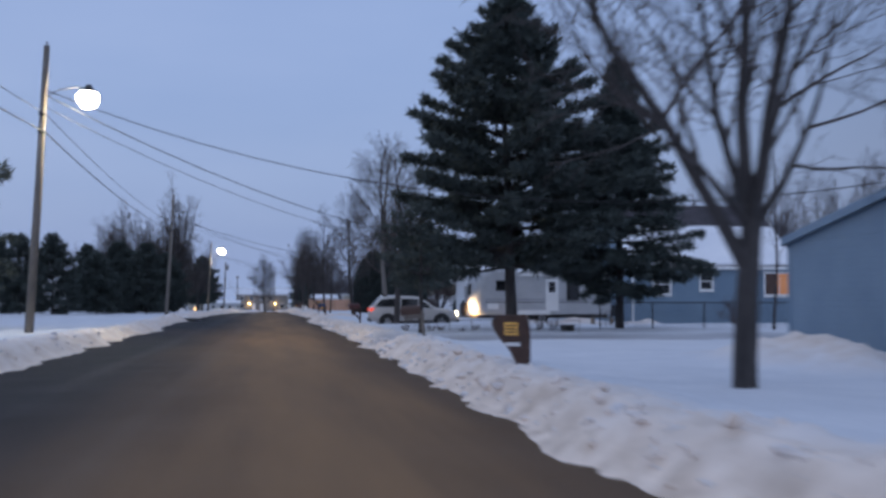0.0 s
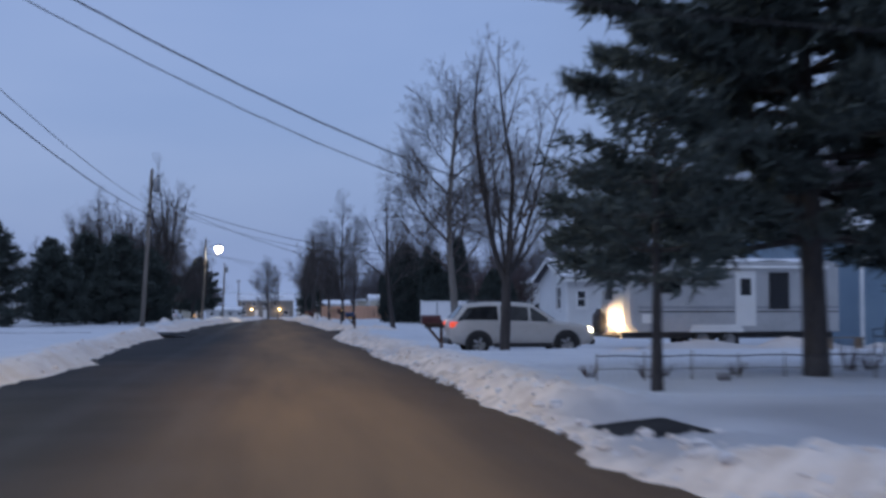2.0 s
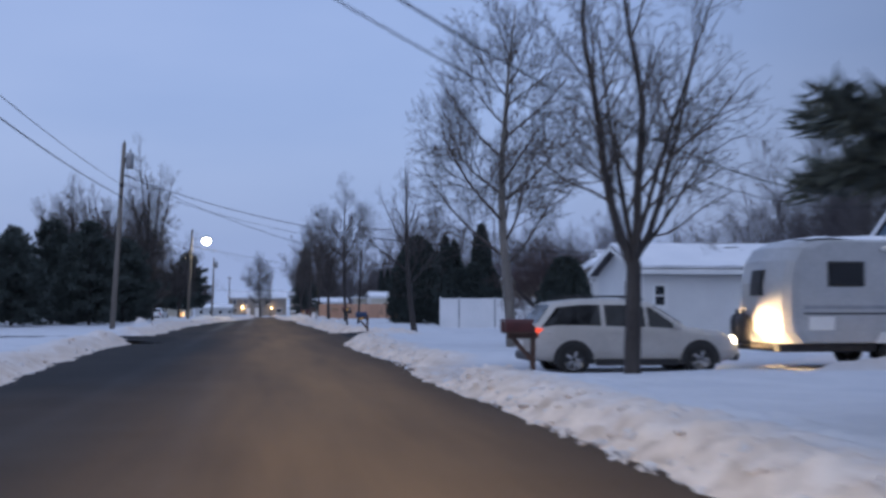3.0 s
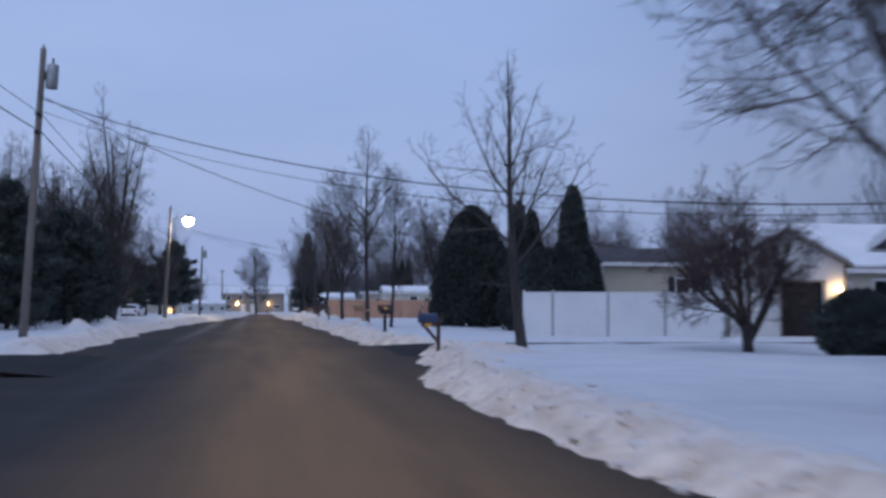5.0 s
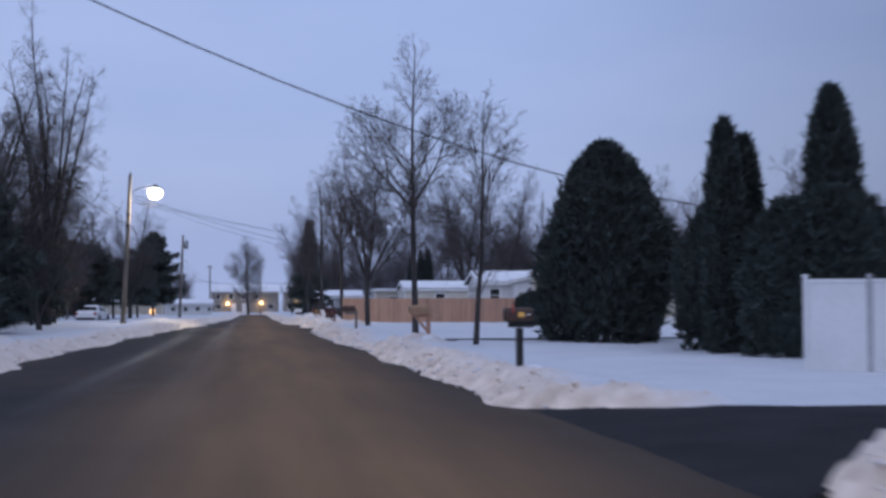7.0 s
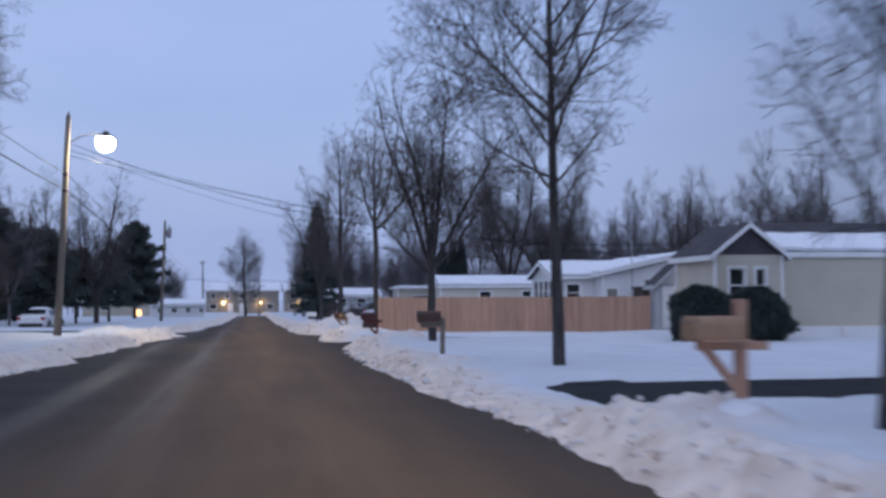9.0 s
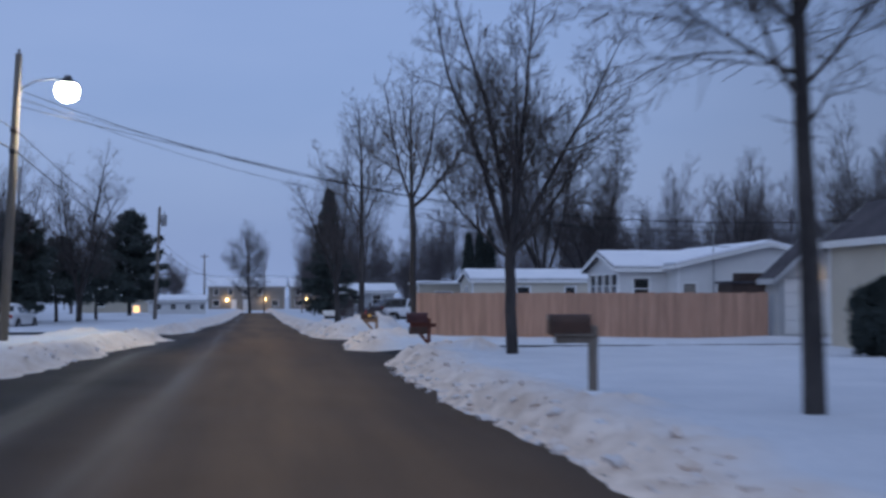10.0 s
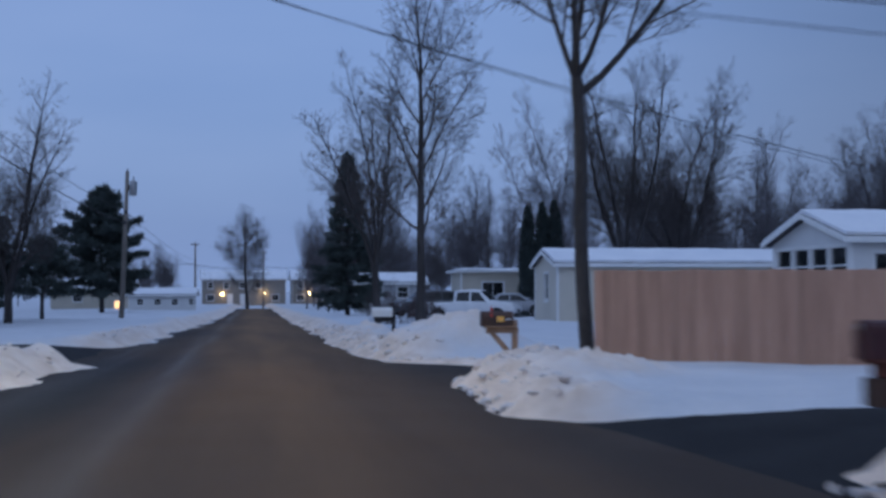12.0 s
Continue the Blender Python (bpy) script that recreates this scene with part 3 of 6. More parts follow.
def bare_tree_mesh(seed, height, r, fork, leaders, spread, reach, central=False, density=1.0, lean=(0, 0), levels=3, lift=0.07, wob=0.05, limbs=()):
    """Trunk with main limbs, and a crown of finer branches. limbs: height on the stem, compass turn, tilt (degrees), length, radius."""
    rng = random.Random(seed)
    trunk, crown = Geo(), Geo()
    d = Vector((lean[0], lean[1], 1)).normalized()
    base = Vector((0, 0, -0.5))
    if central:
        pts, dirs, rad = branch(rng, trunk, base, d, height + 0.5, r, 9, 14, wob * 0.6, 0.05, 0.1)
        f0 = fork / height
        n = int(1.9 * (height - fork) * density) + 6
        for k in range(n):
            w = (k + rng.random()) / n
            x = (f0 + (1 - f0) * w) * (len(pts) - 1)
            i = min(int(x), len(pts) - 2)
            p = pts[i].lerp(pts[i + 1], x - i)
            ln = reach * rng.uniform(0.75, 1.15) * float(np.interp(w, [0, 0.25, 0.6, 1], [0.8, 1.0, 0.8, 0.3]))
            dd = side_way(rng, dirs[i], spread * rng.uniform(0.8, 1.2) * (1.1 - 0.4 * w), k * 2.4 + rng.uniform(-0.5, 0.5))
            q = branch(rng, crown, p, dd, ln, max(0.012, min(rad[i] * 0.45, 0.017 * ln)), 5, 6, 0.09, lift, 0.25)
            twigs(rng, crown, *q, ln, levels, density, lift)
    else:
        pts, dirs, rad = branch(rng, trunk, base, d, fork + 0.5, r, 10, 6, wob, 0.02, 0.8)
    starts = []
    if limbs:
        for h, turn, tilt, ln, r2 in limbs:
            x = min(1.0, (h + 0.5) / ((height if central else fork) + 0.5)) * (len(pts) - 1)
            i = min(int(x), len(pts) - 2)
            a, b = radians(turn), radians(tilt)
            starts.append((pts[i].lerp(pts[i + 1], x - i), Vector((math.sin(b) * math.cos(a), math.sin(b) * math.sin(a), math.cos(b))), ln, r2))
    elif not central:
        for k in range(leaders):
            a = 6.28 * k / leaders + rng.uniform(-0.4, 0.4)
            tilt = spread * rng.uniform(0.7, 1.2) * (0.3 if k == 0 else 1)
            dd = side_way(rng, dirs[-1], tilt, a)
            ln = (height - fork) * (1.05 if k == 0 else rng.uniform(0.8, 0.95)) / max(0.7, math.cos(tilt * 0.6))
            starts.append((pts[-1] - dirs[-1] * 0.1 * k, dd, ln, r * rng.uniform(0.42, 0.56)))
    if starts:
        for p0, dd, ln, r2 in starts:
            q = branch(rng, trunk, p0, dd, ln, r2, 7, 10, 0.07, lift, 0.08)
            m = int(2.1 * ln * density) + 2
            for j in range(m):
                u = 0.14 + 0.84 * (j + rng.random()) / m
                x = u * (len(q[0]) - 1)
                i = min(int(x), len(q[0]) - 2)
                p = q[0][i].lerp(q[0][i + 1], x - i)
                l2 = reach * rng.uniform(0.65, 1.15) * (1.15 - 0.75 * u)
                d2 = side_way(rng, q[1][i], rng.uniform(0.5, 0.95), j * 2.4 + rng.uniform(-0.6, 0.6))
                b = branch(rng, crown, p, d2, l2, max(0.011, min(q[2][i] * 0.6, 0.016 * l2)), 5, 5, 0.09, lift, 0.25)
                twigs(rng, crown, *b, l2, levels, density, lift)
    return trunk, crown


def bare_tree(x, y, label, trunk_mat=BARK, twig_mat=TWIG, **how):
    trunk, crown = bare_tree_mesh(**how)
    t = thing("bare_tree", label, "tree", x, y, ground_at(x, y) - 0.02, group="bare street trees")
    part("trunk", trunk, trunk_mat, t)
    part("crown", crown, twig_mat, t)
    return t


def needle_mesh(name, centres, ways, size, blades, material_, seed, width=0.12, fan=0.75):
    """Tufts of narrow blades, each fanned about its way."""
    rng = np.random.default_rng(seed)
    c = np.repeat(np.array(centres), blades, 0)
    w = np.repeat(np.array(ways), blades, 0) + rng.normal(0, fan, (len(centres) * blades, 3))
    w /= np.linalg.norm(w, axis=1)[:, None] + 1e-9
    s = np.cross(w, rng.normal(0, 1, w.shape))
    s /= np.linalg.norm(s, axis=1)[:, None] + 1e-9
    ln = size * rng.uniform(0.6, 1.2, (len(w), 1))
    c = c + rng.normal(0, size * 0.25, c.shape)
    a, b, t = c - s * ln * width, c + s * ln * width, c + w * ln
    v = np.stack([a, b, t], 1).reshape(-1, 3)
    return array_mesh(name, v, np.arange(len(v)).reshape(-1, 3), material_)


def conifer(x, y, label, seed, height, radius, bare=1.5, kind_="pine", r=0.18, material_=NEEDLE, step=0.42, droop=0.1, blades=11, size=0.3, uneven=0.3, name="pine_tree", limbs=()):
    """Trunk, whorls of limbs, and tufted boughs with gaps."""
    rng = random.Random(seed)
    trunk = Geo()
    pts, dirs, rad = branch(rng, trunk, Vector((0, 0, -0.4)), Vector((0, 0, 1)), height + 0.3, r, 9, 10, 0.012, 0.05, 0.08)
    cs, ws = [], []

    def bough(z, a, ln, up):
        d = Vector((math.cos(a), math.sin(a), up)).normalized()
        q = branch(rng, trunk, Vector((0, 0, z)), d, ln, max(0.012, 0.02 * ln), 4, 4, 0.07, 0.05 if kind_ == "pine" else 0.02)
        m = max(3, int(ln / 0.17))
        for j in range(m):
            v = 0.28 + 0.72 * (j + rng.random()) / m
            e = v * (len(q[0]) - 1)
            i = min(int(e), len(q[0]) - 2)
            p = q[0][i].lerp(q[0][i + 1], e - i)
            side = Vector((-q[1][i].y, q[1][i].x, 0))
            off = rng.uniform(-1, 1) * 0.3 * ln * (1.1 - v) + rng.uniform(-0.08, 0.08)
            for o in (off, -off * rng.uniform(0.4, 1)):
                cs.append(tuple(p + side * o + Vector((0, 0, rng.uniform(-0.08, 0.08)))))
                w = q[1][i] * 0.8 + side * (0.7 if o > 0 else -0.7) + Vector((0, 0, 0.25 if kind_ == "pine" else -0.1))
                ws.append(tuple(w))

    for z, a, ln in limbs:
        bough(z, radians(a), ln, 0.02)
    z = bare
    while z < height - 0.15:
        u = (z - bare) / (height - bare)
        if kind_ == "spruce":
            reach = radius * (1 - u) ** 0.9 * min(1, 0.6 + u * 4) + 0.12
        else:
            reach = radius * min(1, 0.75 + 1.1 * u) * (1 - u ** 2.1) + 0.3
        n = rng.choice([4, 5, 5, 6])
        turn = rng.uniform(0, 6.28)
        for k in range(n):
            ln = reach * rng.uniform(1 - uneven, 1 + uneven * 0.45)
            a = turn + 6.28 * k / n + rng.uniform(-0.35, 0.35)
            up = (0.35 * u + 0.05 - droop) if kind_ == "pine" else (0.25 * u - droop)
            bough(z, a, ln, up)
        z += step * rng.uniform(0.75, 1.25) * (1 - 0.35 * u)
    cs += [(0, 0, height - 0.1 * k) for k in range(6)]
    ws += [(0, 0, 1)] * 6
    t = thing(name, label, "tree", x, y, ground_at(x, y) - 0.02, group="evergreens")
    part("trunk", trunk, BARK, t)
    part("crown", needle_mesh("crown", cs, ws, size, blades, material_, seed), None, t)
    return t


def hedge_tree(x, y, label, seed, height, radius, shape, name="cedar_tree", category="tree", sprays=2600, size=0.22, material_=CEDAR):
    """A dense evergreen: sprays over a twiggy heart. shape gives the radius by height."""
    rng = np.random.default_rng(seed)
    us, prof = np.array(shape).T
    heart = Geo()
    heart.lathe([(max(0.03, 0.8 * radius * float(np.interp(u, us, prof))), height * (0.04 + 0.92 * u)) for u in np.linspace(0, 1, 12)], 12)
    heart.tube([(0, 0, -0.4), (0, 0, height * 0.9)], [0.12, 0.03], 7)
    u = rng.uniform(0, 1, sprays) ** 0.9
    a = rng.uniform(0, 2 * math.pi, sprays)
    lump = 1 + 0.13 * np.sin(a * 3 + 5 * u + seed) + 0.10 * np.sin(a * 5 - 9 * u) + rng.normal(0, 0.06, sprays)
    r = radius * np.interp(u, us, prof) * lump * rng.uniform(0.82, 1.0, sprays)
    c = np.stack([r * np.cos(a), r * np.sin(a), height * u], 1)
    w = np.stack([np.cos(a) * 0.55, np.sin(a) * 0.55, np.full(sprays, 0.75)], 1)
    t = thing(name, label, category, x, y, ground_at(x, y) - 0.03, group="evergreens")
    part("trunk", heart, material_, t)
    part("crown", needle_mesh("crown", c, w, size, 7, material_, seed, width=0.16, fan=0.5), None, t)
    return t


# street trees, in order along the road
bare_tree(5.9, 14.8, "leafless maple with a low fork over snowy lawn", seed=3, height=9.4, r=0.165, fork=2.1, leaders=5, spread=0.72, reach=2.6, density=0.6, lift=0.03, wob=0.02,
          limbs=((1.45, 185, 24, 6.6, 0.1), (2.1, 150, 7, 7.2, 0.1), (2.1, 5, 17, 7.0, 0.1), (2.0, 25, 46, 4.6, 0.06), (2.0, 200, 52, 4.4, 0.055), (2.1, 90, 30, 5.2, 0.07), (2.1, 280, 34, 4.4, 0.06)))
bare_tree(6.35, 60.9, "leafless maple forking low in front of a parked car", seed=8, height=9.4, r=0.17, fork=2.1, leaders=5, spread=0.46, reach=2.0, density=0.85, wob=0.03,
          limbs=((1.9, 178, 14, 7.0, 0.1), (2.0, 5, 4, 7.4, 0.1), (2.1, 5, 23, 6.4, 0.07), (2.0, 185, 33, 5.2, 0.06), (2.1, 90, 22, 6.0, 0.06), (2.1, 270, 25, 5.4, 0.06), (2.2, 10, 44, 3.8, 0.045)))
bare_tree(7.45, 77.2, "tall leafless tree with a pale lower trunk", trunk_mat=PALEBARK, seed=12, height=11.2, r=0.19, fork=2.7, leaders=1, spread=0.98, reach=3.8, central=True, density=1.0)
bare_tree(6.8, 96.4, "leafless tree with broken stubs beside a white fence", seed=19, height=7.8, r=0.165, fork=3.6, leaders=1, spread=0.7, reach=1.5, central=True, density=0.8, wob=0.035, lean=(-0.14, 0),
          limbs=((2.3, 5, 48, 3.7, 0.06), (2.5, 20, 24, 3.6, 0.05), (2.9, 178, 58, 3.5, 0.055), (4.2, 185, 44, 2.8, 0.04), (3.4, 90, 40, 2.6, 0.04), (3.2, 270, 42, 2.6, 0.04), (4.9, 10, 30, 2.2, 0.035), (1.7, 190, 60, 0.5, 0.03), (1.5, 350, 55, 0.45, 0.03)))
bare_tree(6.4, 126.5, "slender leafless young tree on snowy lawn", seed=23, height=7.0, r=0.1, fork=1.7, leaders=1, spread=0.75, reach=2.3, central=True, density=1.05)
bare_tree(6.45, 140.1, "tall leafless tree with level side branches", seed=27, height=12.0, r=0.145, fork=3.3, leaders=1, spread=0.85, reach=2.5, central=True, density=0.95, wob=0.03,
          limbs=((4.0, 182, 68, 3.0, 0.035), (5.2, 175, 48, 4.2, 0.055), (5.4, 8, 36, 4.2, 0.055), (4.6, 95, 58, 2.8, 0.04), (4.7, 265, 58, 2.8, 0.04), (6.4, 190, 42, 3.4, 0.04), (6.6, 350, 45, 3.2, 0.04)))
bare_tree(5.9, 154.3, "leafless maple with a crooked trunk", seed=31, height=8.8, r=0.15, fork=2.5, leaders=5, spread=0.6, reach=2.0, density=1.1, lean=(-0.11, 0.0), wob=0.05,
          limbs=((2.4, 182, 30, 6.2, 0.085), (2.45, 170, 9, 6.6, 0.09), (2.5, 15, 12, 6.4, 0.085), (2.4, 355, 31, 5.8, 0.075), (2.3, 8, 50, 4.6, 0.055), (2.45, 95, 30, 5.0, 0.06), (2.45, 265, 32, 5.0, 0.06), (2.2, 190, 55, 3.2, 0.045)))
bare_tree(5.8, 170.9, "leafless tree rising beside the corner of a cedar fence", seed=36, height=10.0, r=0.135, fork=4.9, leaders=6, spread=0.72, reach=1.9, density=0.9, wob=0.025,
          limbs=((4.8, 182, 28, 4.8, 0.06), (4.9, 160, 6, 5.2, 0.075), (4.6, 5, 54, 5.4, 0.07), (4.9, 355, 26, 4.8, 0.06), (4.9, 90, 34, 4.2, 0.05), (4.9, 268, 38, 4.2, 0.05)))
bare_tree(5.5, 190.2, "tall leafless tree with an oval crown", seed=41, height=11.3, r=0.18, fork=3.2, leaders=1, spread=0.75, reach=3.4, central=True, density=0.95)
bare_tree(4.8, 196.5, "leafless tree with steep limbs", seed=44, height=9.8, r=0.16, fork=2.4, leaders=5, spread=0.4, reach=2.2, density=1.0)
bare_tree(13.7, 97.7, "gnarled crab apple with a tangled reddish crown", twig_mat=REDTWIG, seed=47, height=4.8, r=0.18, fork=1.0, leaders=8, spread=0.72, reach=1.7, density=1.45, lean=(-0.14, 0.0), wob=0.1, lift=0.06)
bare_tree(-11.2, 161.0, "tall vase-shaped leafless tree beyond dark shrubs", seed=53, height=17.0, r=0.28, fork=3.6, leaders=8, spread=0.3, reach=2.2, density=1.05, lean=(0.1, 0), lift=0.02)
bare_tree(-14.6, 155.0, "tall vase-shaped leafless tree beyond dark shrubs", seed=54, height=13.0, r=0.27, fork=2.4, leaders=9, spread=0.42, reach=1.9, density=1.3, lean=(-0.06, 0), lift=0.03)
bare_tree(-13.4, 150.5, "tall vase-shaped leafless tree beyond dark shrubs", seed=56, height=12.0, r=0.24, fork=2.2, leaders=9, spread=0.42, reach=1.9, density=1.3, lift=0.03)
bare_tree(-17.0, 148.0, "tall vase-shaped leafless tree beyond dark shrubs", seed=57, height=12.2, r=0.24, fork=2.2, leaders=9, spread=0.42, reach=1.9, density=1.3, lift=0.03)
bare_tree(-18.5, 163.0, "tall vase-shaped leafless tree beyond dark shrubs", seed=55, height=13.5, r=0.27, fork=2.4, leaders=6, spread=0.36, reach=2.7, density=0.85, lift=0.1)
bare_tree(-9.6, 149.0, "leafless bushy tree beside the road", seed=58, height=7.8, r=0.15, fork=0.9, leaders=6, spread=0.55, reach=2.2, density=1.0)
bare_tree(-0.4, 338.0, "rounded leafless tree at the end of the street", seed=61, height=14.4, r=0.3, fork=2.6, leaders=1, spread=0.85, reach=5.0, central=True, density=0.92, lift=0.06)

bare_tree(23.8, 226.0, "big spreading leafless tree behind a mobile home", seed=63, height=18.2, r=0.3, fork=3.0, leaders=5, spread=0.42, reach=3.6, density=0.85)
bare_tree(28.5, 229.0, "big spreading leafless tree behind a mobile home", seed=64, height=17.2, r=0.28, fork=2.6, leaders=5, spread=0.45, reach=3.4, density=0.85)
bare_tree(39.0, 220.0, "tall leafless tree standing behind the houses", seed=65, height=13.0, r=0.25, fork=3.0, leaders=5, spread=0.36, reach=2.8, density=0.85)
bare_tree(-11.5, 212.0, "tall leafless tree on the lawn across the road", seed=66, height=11.5, r=0.22, fork=1.8, leaders=6, spread=0.36, reach=2.6, density=0.9)
bare_tree(-15.0, 205.0, "tall leafless tree on the lawn across the road", seed=67, height=10.5, r=0.2, fork=1.6, leaders=5, spread=0.4, reach=2.6, density=0.9)
bare_tree(-11.6, 166.5, "low bushy leafless tree near the road", twig_mat=REDTWIG, seed=68, height=5.4, r=0.14, fork=0.8, leaders=6, spread=0.6, reach=2.0, density=1.1, lean=(0.12, 0))
bare_tree(-13.5, 174.0, "low bushy leafless tree near the road", twig_mat=REDTWIG, seed=69, height=5.8, r=0.14, fork=0.8, leaders=6, spread=0.6, reach=2.1, density=1.1)
bare_tree(6.2, 205.0, "low brown leafless bush behind a snow heap", trunk_mat=REDTWIG, twig_mat=REDTWIG, seed=72, height=1.9, r=0.05, fork=0.15, leaders=9, spread=0.8, reach=0.9, density=1.6)
bare_tree(8.0, 206.5, "low brown leafless bush behind a snow heap", trunk_mat=REDTWIG, twig_mat=REDTWIG, seed=73, height=1.6, r=0.05, fork=0.15, leaders=9, spread=0.8, reach=0.9, density=1.6)
conifer(9.4, 47.2, "tall dark pine with layered uneven boughs", 5, 12.9, 4.7, bare=2.5, r=0.25, step=0.5, size=0.34, blades=22, uneven=0.42, limbs=((3.2, 130, 6.6), (2.9, 137, 6.2), (3.1, 122, 5.4), (2.7, 128, 5.6)))
conifer(14.6, 50.3, "dark spruce with drooping skirts", 6, 11.3, 3.8, bare=1.6, kind_="spruce", r=0.2, step=0.36, blades=14, material_=SPRUCE, name="spruce_tree", uneven=0.35)
conifer(5.5, 44.2, "small sparse pine with a bare lower trunk", 7, 4.7, 1.8, bare=1.7, r=0.11, step=0.55, uneven=0.5, size=0.26, blades=8)
conifer(6.6, 235.0, "full spruce beside the road", 9, 11.2, 2.8, bare=0.7, kind_="spruce", r=0.18, step=0.36, blades=13, material_=SPRUCE, name="spruce_tree", uneven=0.3)
conifer(-13.5, 268.0, "broad pine with layered boughs across the road", 10, 11.5, 4.4, bare=2.0, r=0.24, step=0.6, size=0.5, blades=14, uneven=0.45)
conifer(-12.8, 52.0, "pine with level boughs behind a utility pole", 11, 8.6, 2.8, bare=1.8, r=0.16, step=0.55, uneven=0.4)
conifer(-13.4, 171.0, "bushy dark pine grown to the ground", 13, 5.6, 2.3, bare=0.4, r=0.12, step=0.42, uneven=0.35, size=0.34, blades=9)
conifer(-12.0, 161.0, "bushy dark pine grown to the ground", 14, 5.2, 2.1, bare=0.4, r=0.12, step=0.42, uneven=0.35, size=0.34, blades=9)
for k, (x, y, h, rr) in enumerate([(-11.4, 122, 6.6, 2.4), (-14.6, 127, 7.2, 2.6), (-10.4, 132, 6.0, 2.3), (-11.0, 142, 6.4, 2.4), (-18.5, 112, 7.0, 2.5), (-22.5, 119, 7.4, 2.6), (-19, 137, 7.2, 2.6), (-25, 104, 6.8, 2.5), (-17, 146, 7.2, 2.5), (-30, 112, 7.2, 2.7), (-14.2, 135, 6.6, 2.4), (-26, 126, 7.4, 2.6), (-34, 104, 7.0, 2.6), (-15.5, 118, 5.6, 2.2)]):
    conifer(x, y, "bushy dark pine grown to the ground", 70 + k, h, rr, bare=0.35, r=0.12, step=0.42, uneven=0.3, size=0.34, blades=9)

for k, (x, y, h, rr) in enumerate([(-17, 200, 8.6, 3.0), (-14.2, 205, 6.6, 2.6), (-19.6, 207, 8.5, 3.0), (-13.2, 214, 5.6, 2.3), (-17.5, 219, 7.6, 2.8), (-23, 214, 9, 3.1), (-11.8, 224, 4.6, 2.1), (-25, 203, 9, 3.2)]):
    conifer(x, y, "bushy dark pine with a short bare trunk", 130 + k, h, rr, bare=1.5, r=0.14, step=0.5, uneven=0.35, size=0.42, blades=9)
hedgerow = conifer(-21.0, 232.0, "distant dark pine in a hedgerow across the road", 140, 8.0, 3.0, bare=0.4, r=0.14, step=0.6, uneven=0.35, size=0.5, blades=8)
rng = random.Random(29)
for k in range(26):
    x, y = rng.uniform(-62, -24), rng.uniform(225, 320)
    q = rng.uniform(0.7, 1.15)
    copy_thing(hedgerow, pose(x, y, ground_at(x, y) - 0.05, 0, 0, rng.uniform(0, 360)) @ Matrix.Diagonal((q, q, q, 1)))

ROUND = [(0, 0.72), (0.12, 0.92), (0.35, 1.0), (0.6, 0.84), (0.82, 0.5), (0.95, 0.22), (1, 0.06)]
SPIRE = [(0, 0.8), (0.2, 1.0), (0.55, 0.92), (0.8, 0.62), (0.93, 0.32), (1, 0.05)]
BALL = [(0, 0.75), (0.25, 1.0), (0.6, 0.98), (0.85, 0.7), (1, 0.2)]
hedge_tree(10.9, 128.2, "broad rounded cedar on snowy lawn", 81, 6.2, 2.1, ROUND, sprays=5200, size=0.26)
hedge_tree(13.9, 118.8, "tall columnar cedar behind a white fence", 82, 6.5, 0.72, SPIRE, sprays=2600)
hedge_tree(11.7, 120.2, "narrow columnar cedar beside its twin", 83, 5.9, 0.5, SPIRE, sprays=1700)
hedge_tree(12.4, 120.6, "narrow columnar cedar beside its twin", 84, 5.5, 0.5, SPIRE, sprays=1700)
for k, (x, y, h, rr) in enumerate([(12.7, 122.6, 4.2, 1.3), (12.2, 117.5, 3.6, 1.0), (13.2, 117.4, 3.9, 1.0), (14.3, 118.0, 3.7, 0.7)]):
    hedge_tree(x, y, "clipped dark cedar filling the fence corner", 86 + k, h, rr, BALL, sprays=1900)
for k, x in enumerate((18.0, 18.95, 19.8)):
    hedge_tree(x, 229.5, "columnar juniper in a row of three", 91 + k, 7.1 + 0.2 * k, 0.5, SPIRE, sprays=1500)
hedge_tree(14.25, 152.4, "rounded dark evergreen shrub beneath a window", 95, 1.7, 0.98, BALL, name="evergreen_shrub", category="shrub", sprays=1900, size=0.16)
hedge_tree(16.0, 152.2, "rounded dark evergreen shrub beneath a window", 96, 1.65, 1.0, BALL, name="evergreen_shrub", category="shrub", sprays=1900, size=0.16)
hedge_tree(9.1, 77.0, "rounded dark evergreen shrub behind a parked car", 98, 2.75, 0.72, BALL, name="evergreen_shrub", category="shrub", sprays=1900, size=0.17)
bare_tree(20.2, 47.6, "slender dark leafless tree behind a wire fence", seed=74, height=8.0, r=0.07, fork=2.6, leaders=1, spread=0.6, reach=1.2, central=True, density=0.6)
bare_tree(23.3, 59.7, "low leafless bush in front of a blue house", trunk_mat=REDTWIG, twig_mat=REDTWIG, seed=75, height=1.5, r=0.05, fork=0.15, leaders=9, spread=0.6, reach=0.7, density=1.5)
conifer(36.4, 92.0, "dark pointed spruce behind a blue house", 15, 10.6, 2.2, bare=1.0, kind_="spruce", r=0.15, step=0.5, blades=9, material_=SPRUCE, name="spruce_tree")
hedge_tree(15.4, 94.6, "dark evergreen shrub beside a porch", 97, 1.7, 1.0, BALL, name="evergreen_shrub", category="shrub", sprays=1700, size=0.16)

